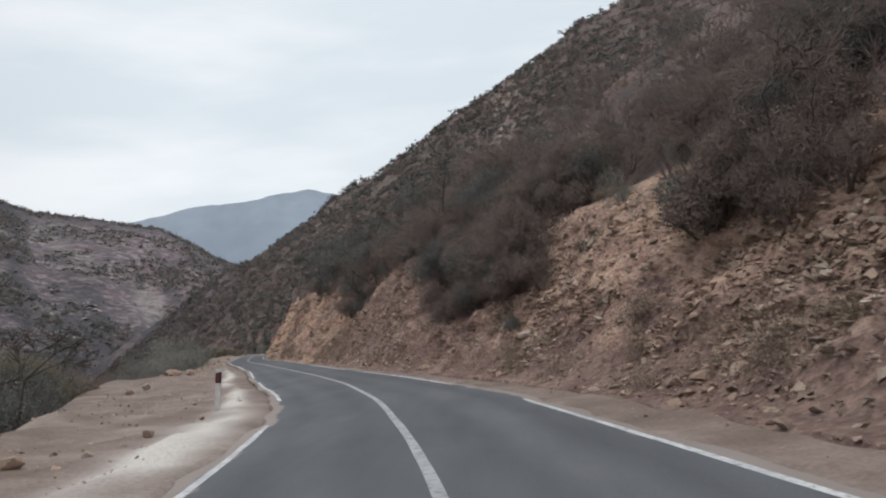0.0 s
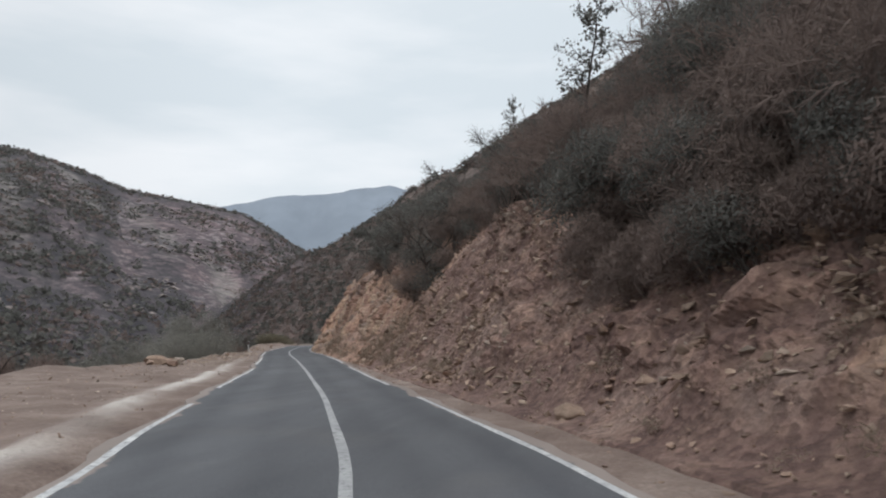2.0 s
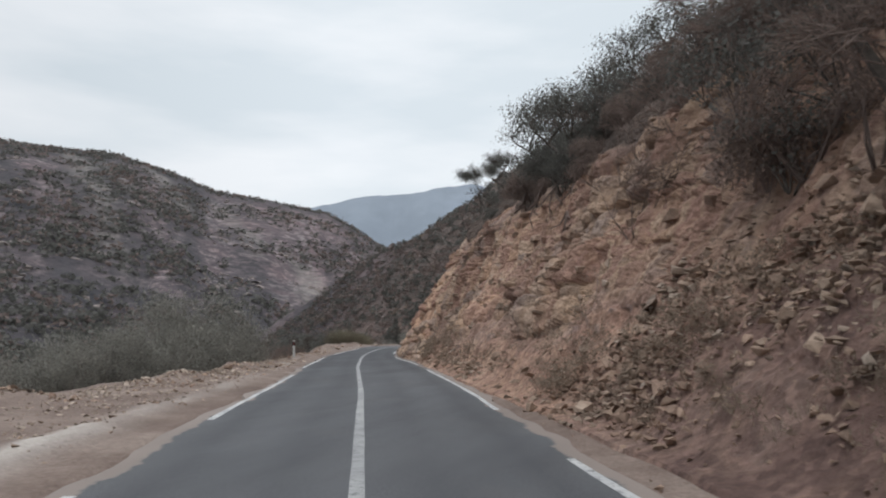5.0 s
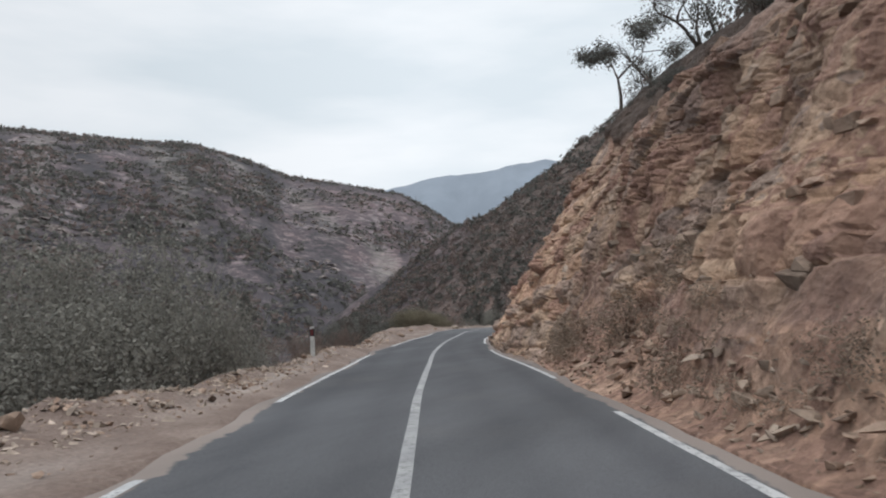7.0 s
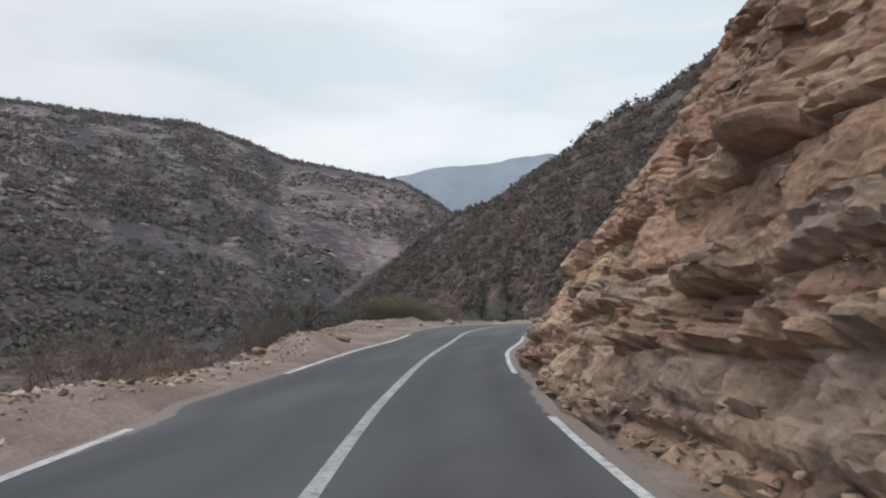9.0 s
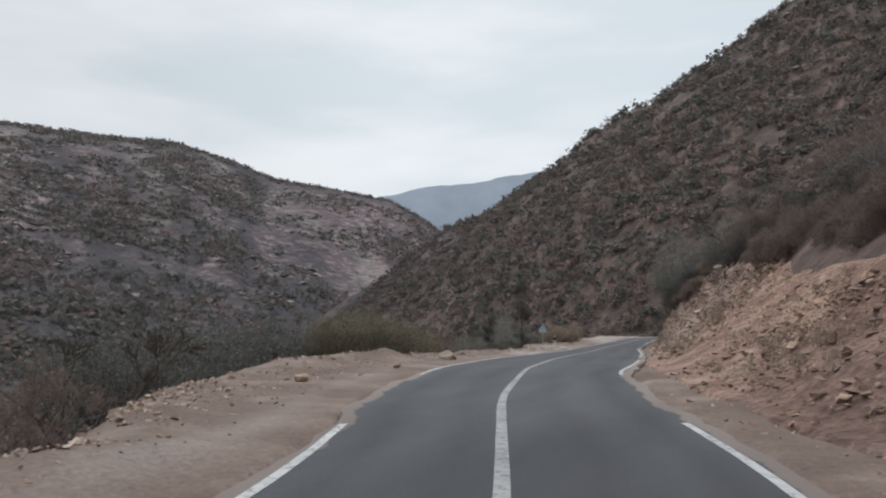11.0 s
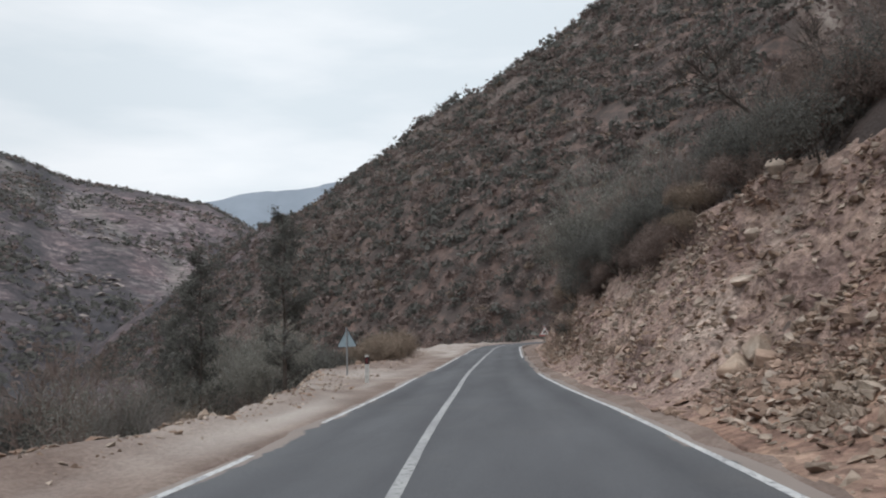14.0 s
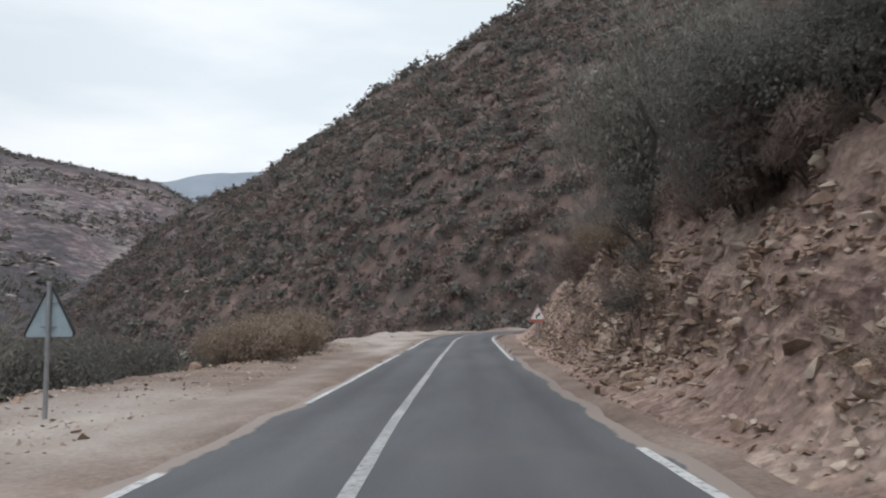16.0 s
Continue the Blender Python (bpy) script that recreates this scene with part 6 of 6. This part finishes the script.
for x, y, s, seed in ((-7.1, 12.4, 0.2, 330), (-7.3, 15.0, 0.26, 331), (-8.0, 11.7, 0.36, 332), (-18.6, 38.3, 0.5, 333), (-7.5, 18.4, 0.2, 334), (-18.3, 36.1, 0.55, 335), (-9.2, 13.8, 0.25, 336), (-41.6, 113.2, 0.42, 337), (-41.4, 108.4, 0.4, 338), (-35.6, 90.6, 0.28, 339), (-36.6, 94.4, 0.25, 340), (-31.2, 78.9, 0.4, 341), (-30.7, 77.2, 0.3, 342)):
    boulder(x, y, s, seed, PALE if seed % 3 == 0 else RUBBLE, "loose stone lying on the dirt verge", rz=seed * 37 % 360)
# an unclear pale shape at the bend, filled in with two boulders
boulder(-48.4, 243.0, 1.7, 350, PALE, "pale boulders put in for an unclear shape beyond the bend", rz=20, flat=0.5)
boulder(-46.7, 243.5, 1.3, 351, PALE, "pale boulders put in for an unclear shape beyond the bend", rz=70, flat=0.55)


# ---- posts and signs ----
WHITE = make_plain("weathered_white_paint", (0.52, 0.51, 0.49), 0.7, 0.18, 7)
BLACK = make_plain("black_paint", (0.02, 0.02, 0.022), 0.5, 0.2, 9)
MAROON = make_plain("maroon_reflector", (0.11, 0.025, 0.025), 0.35, 0.2, 12)
STEEL = make_plain("galvanised_steel", (0.33, 0.34, 0.35), 0.45, 0.15, 9, metal=0.6)
BACK = make_plain("pale_blue_grey_sign_back", (0.3, 0.37, 0.41), 0.5, 0.12, 5)
SIGN_WHITE = make_plain("sign_white", (0.75, 0.74, 0.72), 0.5, 0.08, 6)
SIGN_RED = make_plain("faded_sign_red", (0.42, 0.13, 0.11), 0.5, 0.15, 6)


def prism(outline, y0, y1, bevel=0.0):
    """A plate from an outline in x and z, between two depths."""
    bm = bmesh.new()
    a = [bm.verts.new((x, y0, z)) for x, z in outline]
    b = [bm.verts.new((x, y1, z)) for x, z in outline]
    bm.faces.new(a)
    bm.faces.new(b[::-1])
    n = len(a)
    for k in range(n):
        bm.faces.new((a[k], b[k], b[(k + 1) % n], a[(k + 1) % n]))
    bmesh.ops.recalc_face_normals(bm, faces=bm.faces)
    if bevel:
        bmesh.ops.bevel(bm, geom=bm.edges[:], offset=bevel, segments=2, affect="EDGES")
    return bm


def bm_part(name, bm, material, parent, label=""):
    me = bpy.data.meshes.new(name)
    bm.to_mesh(me)
    bm.free()
    me.materials.append(material)
    return part(name, me, parent, label)


def ring_plate(outer, inner, y0, y1):
    bm = bmesh.new()
    rows = [[bm.verts.new((x, y, z)) for x, z in o] for y in (y0, y1) for o in (outer, inner)]
    n = len(outer)
    for k in range(n):
        j = (k + 1) % n
        for p, q in ((0, 1), (1, 3), (3, 2), (2, 0)):
            bm.faces.new((rows[p][k], rows[p][j], rows[q][j], rows[q][k]))
    bmesh.ops.recalc_face_normals(bm, faces=bm.faces)
    return bm


def triangle(side, r=0.0):
    h = side * math.sqrt(3) / 2
    pts = []
    for cx, cz, a0 in ((-side / 2 + r * 1.732, r, 210), (side / 2 - r * 1.732, r, -30), (0, h - 2 * r, 90)):
        for k in range(4):
            a = radians(a0 - 60 + 120 * k / 3)
            pts.append((cx + r * math.cos(a), cz + r * math.sin(a)))
    return pts


def marker_post(height, label):
    root = tagged(new("marker_post"), label, "marker post", "roadside marker posts")
    w = 0.075
    bm_part("post", prism([(-w, -0.3), (w, -0.3), (w * 0.95, height), (-w * 0.95, height * 0.985)], -0.05, 0.05, 0.012), WHITE, root)
    band = bm_part("band", ring_plate([(-w - 0.004, height * 0.66), (w + 0.004, height * 0.66), (w + 0.004, height * 0.93), (-w - 0.004, height * 0.89)], [(-w * 0.6, height * 0.69), (w * 0.6, height * 0.69), (w * 0.6, height * 0.9), (-w * 0.6, height * 0.87)], -0.056, 0.056), BLACK, root, "black painted band")
    bm_part("reflector", prism([(-w * 0.6, height * 0.69), (w * 0.6, height * 0.69), (w * 0.6, height * 0.9), (-w * 0.6, height * 0.87)], -0.0585, -0.048), MAROON, band, "dark red reflector")
    return root


for x, y, height, lean, turn, label in ((-8.15, 21.1, 1.22, (2, 5), 12, "weathered white concrete marker post leaning on the dirt verge"), (-36.4, 94.7, 1.05, (0, -2), 22, "white concrete marker post with a dark red band"), (-50.3, 170.1, 1.05, (0, 1), 4, "white concrete marker post with a dark red band near the sign")):
    ob = marker_post(height, label)
    ob.matrix_basis = pose(x, y, on_ground(x, y, 0.0), lean[0], lean[1], turn)


def warning_sign(label, front):
    root = tagged(new("warning_sign"), label, "road sign")
    pole = Build()
    pole.tube((0, 0.05, -0.4), (0, 0.05, 2.16), 0.038, 0.038, 10)
    part("pole", pole.mesh("pole", STEEL), root, "grey steel pole")
    s, h0 = 0.98, 1.28
    shift = lambda pts: [(x, z + h0) for x, z in pts]
    plate = bm_part("plate", prism(shift(triangle(s, 0.05)), -0.002, 0.012), BACK, root, "pale blue-grey sheet metal back")
    rim = ring_plate(shift(triangle(s + 0.012, 0.054)), shift(triangle(s - 0.03, 0.045)), -0.012, 0.03)
    bm_part("rim", rim, BLACK if not front else STEEL, plate)
    face = ring_plate(shift(triangle(s - 0.02, 0.05)), [(x * 0.72, 0.13 + z * 0.72 + h0) for x, z in triangle(s, 0.05)], -0.01, -0.003)
    bm_part("border", face, SIGN_RED, plate, "faded red border")
    bm_part("face", prism([(x * 0.735, 0.125 + z * 0.735 + h0) for x, z in triangle(s, 0.05)], -0.008, -0.003), SIGN_WHITE, plate, "white sign face")
    bend = [(-0.09, 0.17), (-0.03, 0.17), (-0.03, 0.3), (0.09, 0.3), (0.09, 0.38), (0.14, 0.38), (0.06, 0.48), (-0.02, 0.38), (0.03, 0.38), (0.03, 0.36), (-0.09, 0.36)]
    bm_part("symbol", prism([(x, z + h0) for x, z in bend], -0.014, -0.009), BLACK, plate, "black double bend arrow")
    bar = Build()
    for z in (1.45, 1.83):
        bar.tube((-0.14, 0.02, z), (0.14, 0.02, z), 0.015, 0.015, 6)
    part("bracket", bar.mesh("bracket", STEEL), root)
    return root


ob = warning_sign("triangular warning sign seen from its pale blue-grey back", False)
ob.matrix_basis = pose(-52.55, 175.7, on_ground(-52.55, 175.7, 0.0), 0, 0, 172)
ob = warning_sign("white triangular warning sign with a black double bend", True)
ob.matrix_basis = pose(-43.6, 200.1, on_ground(-43.6, 200.1, 0.0) - 0.3, 0, 1, -6)


def chevron_sign():
    root = tagged(new("chevron_sign"), "small white chevron board with a black arrow at the bend", "road sign")
    pole = Build()
    pole.tube((0, 0.04, -0.3), (0, 0.04, 1.3), 0.03, 0.03, 8)
    part("pole", pole.mesh("pole", STEEL), root)
    board = bm_part("board", prism([(-0.3, 0.75), (0.3, 0.75), (0.3, 1.35), (-0.3, 1.35)], -0.01, 0.01, 0.004), SIGN_WHITE, root)
    bm_part("arrow", prism([(0.22, 1.3), (0.02, 1.3), (-0.2, 1.05), (0.02, 0.8), (0.22, 0.8), (0.0, 1.05)], -0.016, -0.011), BLACK, board, "black chevron")
    return root


ob = chevron_sign()
ob.matrix_basis = pose(-45.2, 241.5, on_ground(-45.2, 241.5, 0.0), 0, 0, 2)



# ---- single blocks that stand out of the rock face ----
def rock_block(seed):
    """A rough block of about one metre with chipped edges."""
    rnd = random.Random(seed)
    bm = bmesh.new()
    bmesh.ops.create_cube(bm, size=1.0)
    for v in bm.verts:
        v.co += Vector((rnd.uniform(-0.24, 0.24), rnd.uniform(-0.24, 0.24), rnd.uniform(-0.22, 0.22)))
    bmesh.ops.bevel(bm, geom=bm.edges[:], offset=0.06, segments=1, affect="EDGES")
    bmesh.ops.triangulate(bm, faces=bm.faces)
    me = bpy.data.meshes.new("rock_block")
    bm.to_mesh(me)
    bm.free()
    me.materials.append(BLOCK)
    return me


BLOCK = make_rock("ochre_block_stone", 1.0, 0.6, banded=True)
BLOCKS = [rock_block(700 + k) for k in range(12)]
chip = random.Random(77)
for (holder, places), count in ((CUTS[2], 170), (CUTS[3], 150)):
    for k in range(count):
        x, y, z = places[chip.randrange(len(places))]
        ob = part("rock_block", BLOCKS[k % 12], holder)
        long, high, deep = chip.uniform(0.16, 0.45), chip.uniform(0.1, 0.24), chip.uniform(0.25, 0.4)
        heading = math.degrees(math.atan((float(road_x(y + 3)) - float(road_x(y - 3))) / 6))
        ob.matrix_basis = pose(x + chip.uniform(0.0, 0.14), y, z, 6 + chip.gauss(0, 7), chip.gauss(0, 8), -heading + chip.gauss(0, 10)) @ Matrix.Diagonal((deep, long, high, 1))
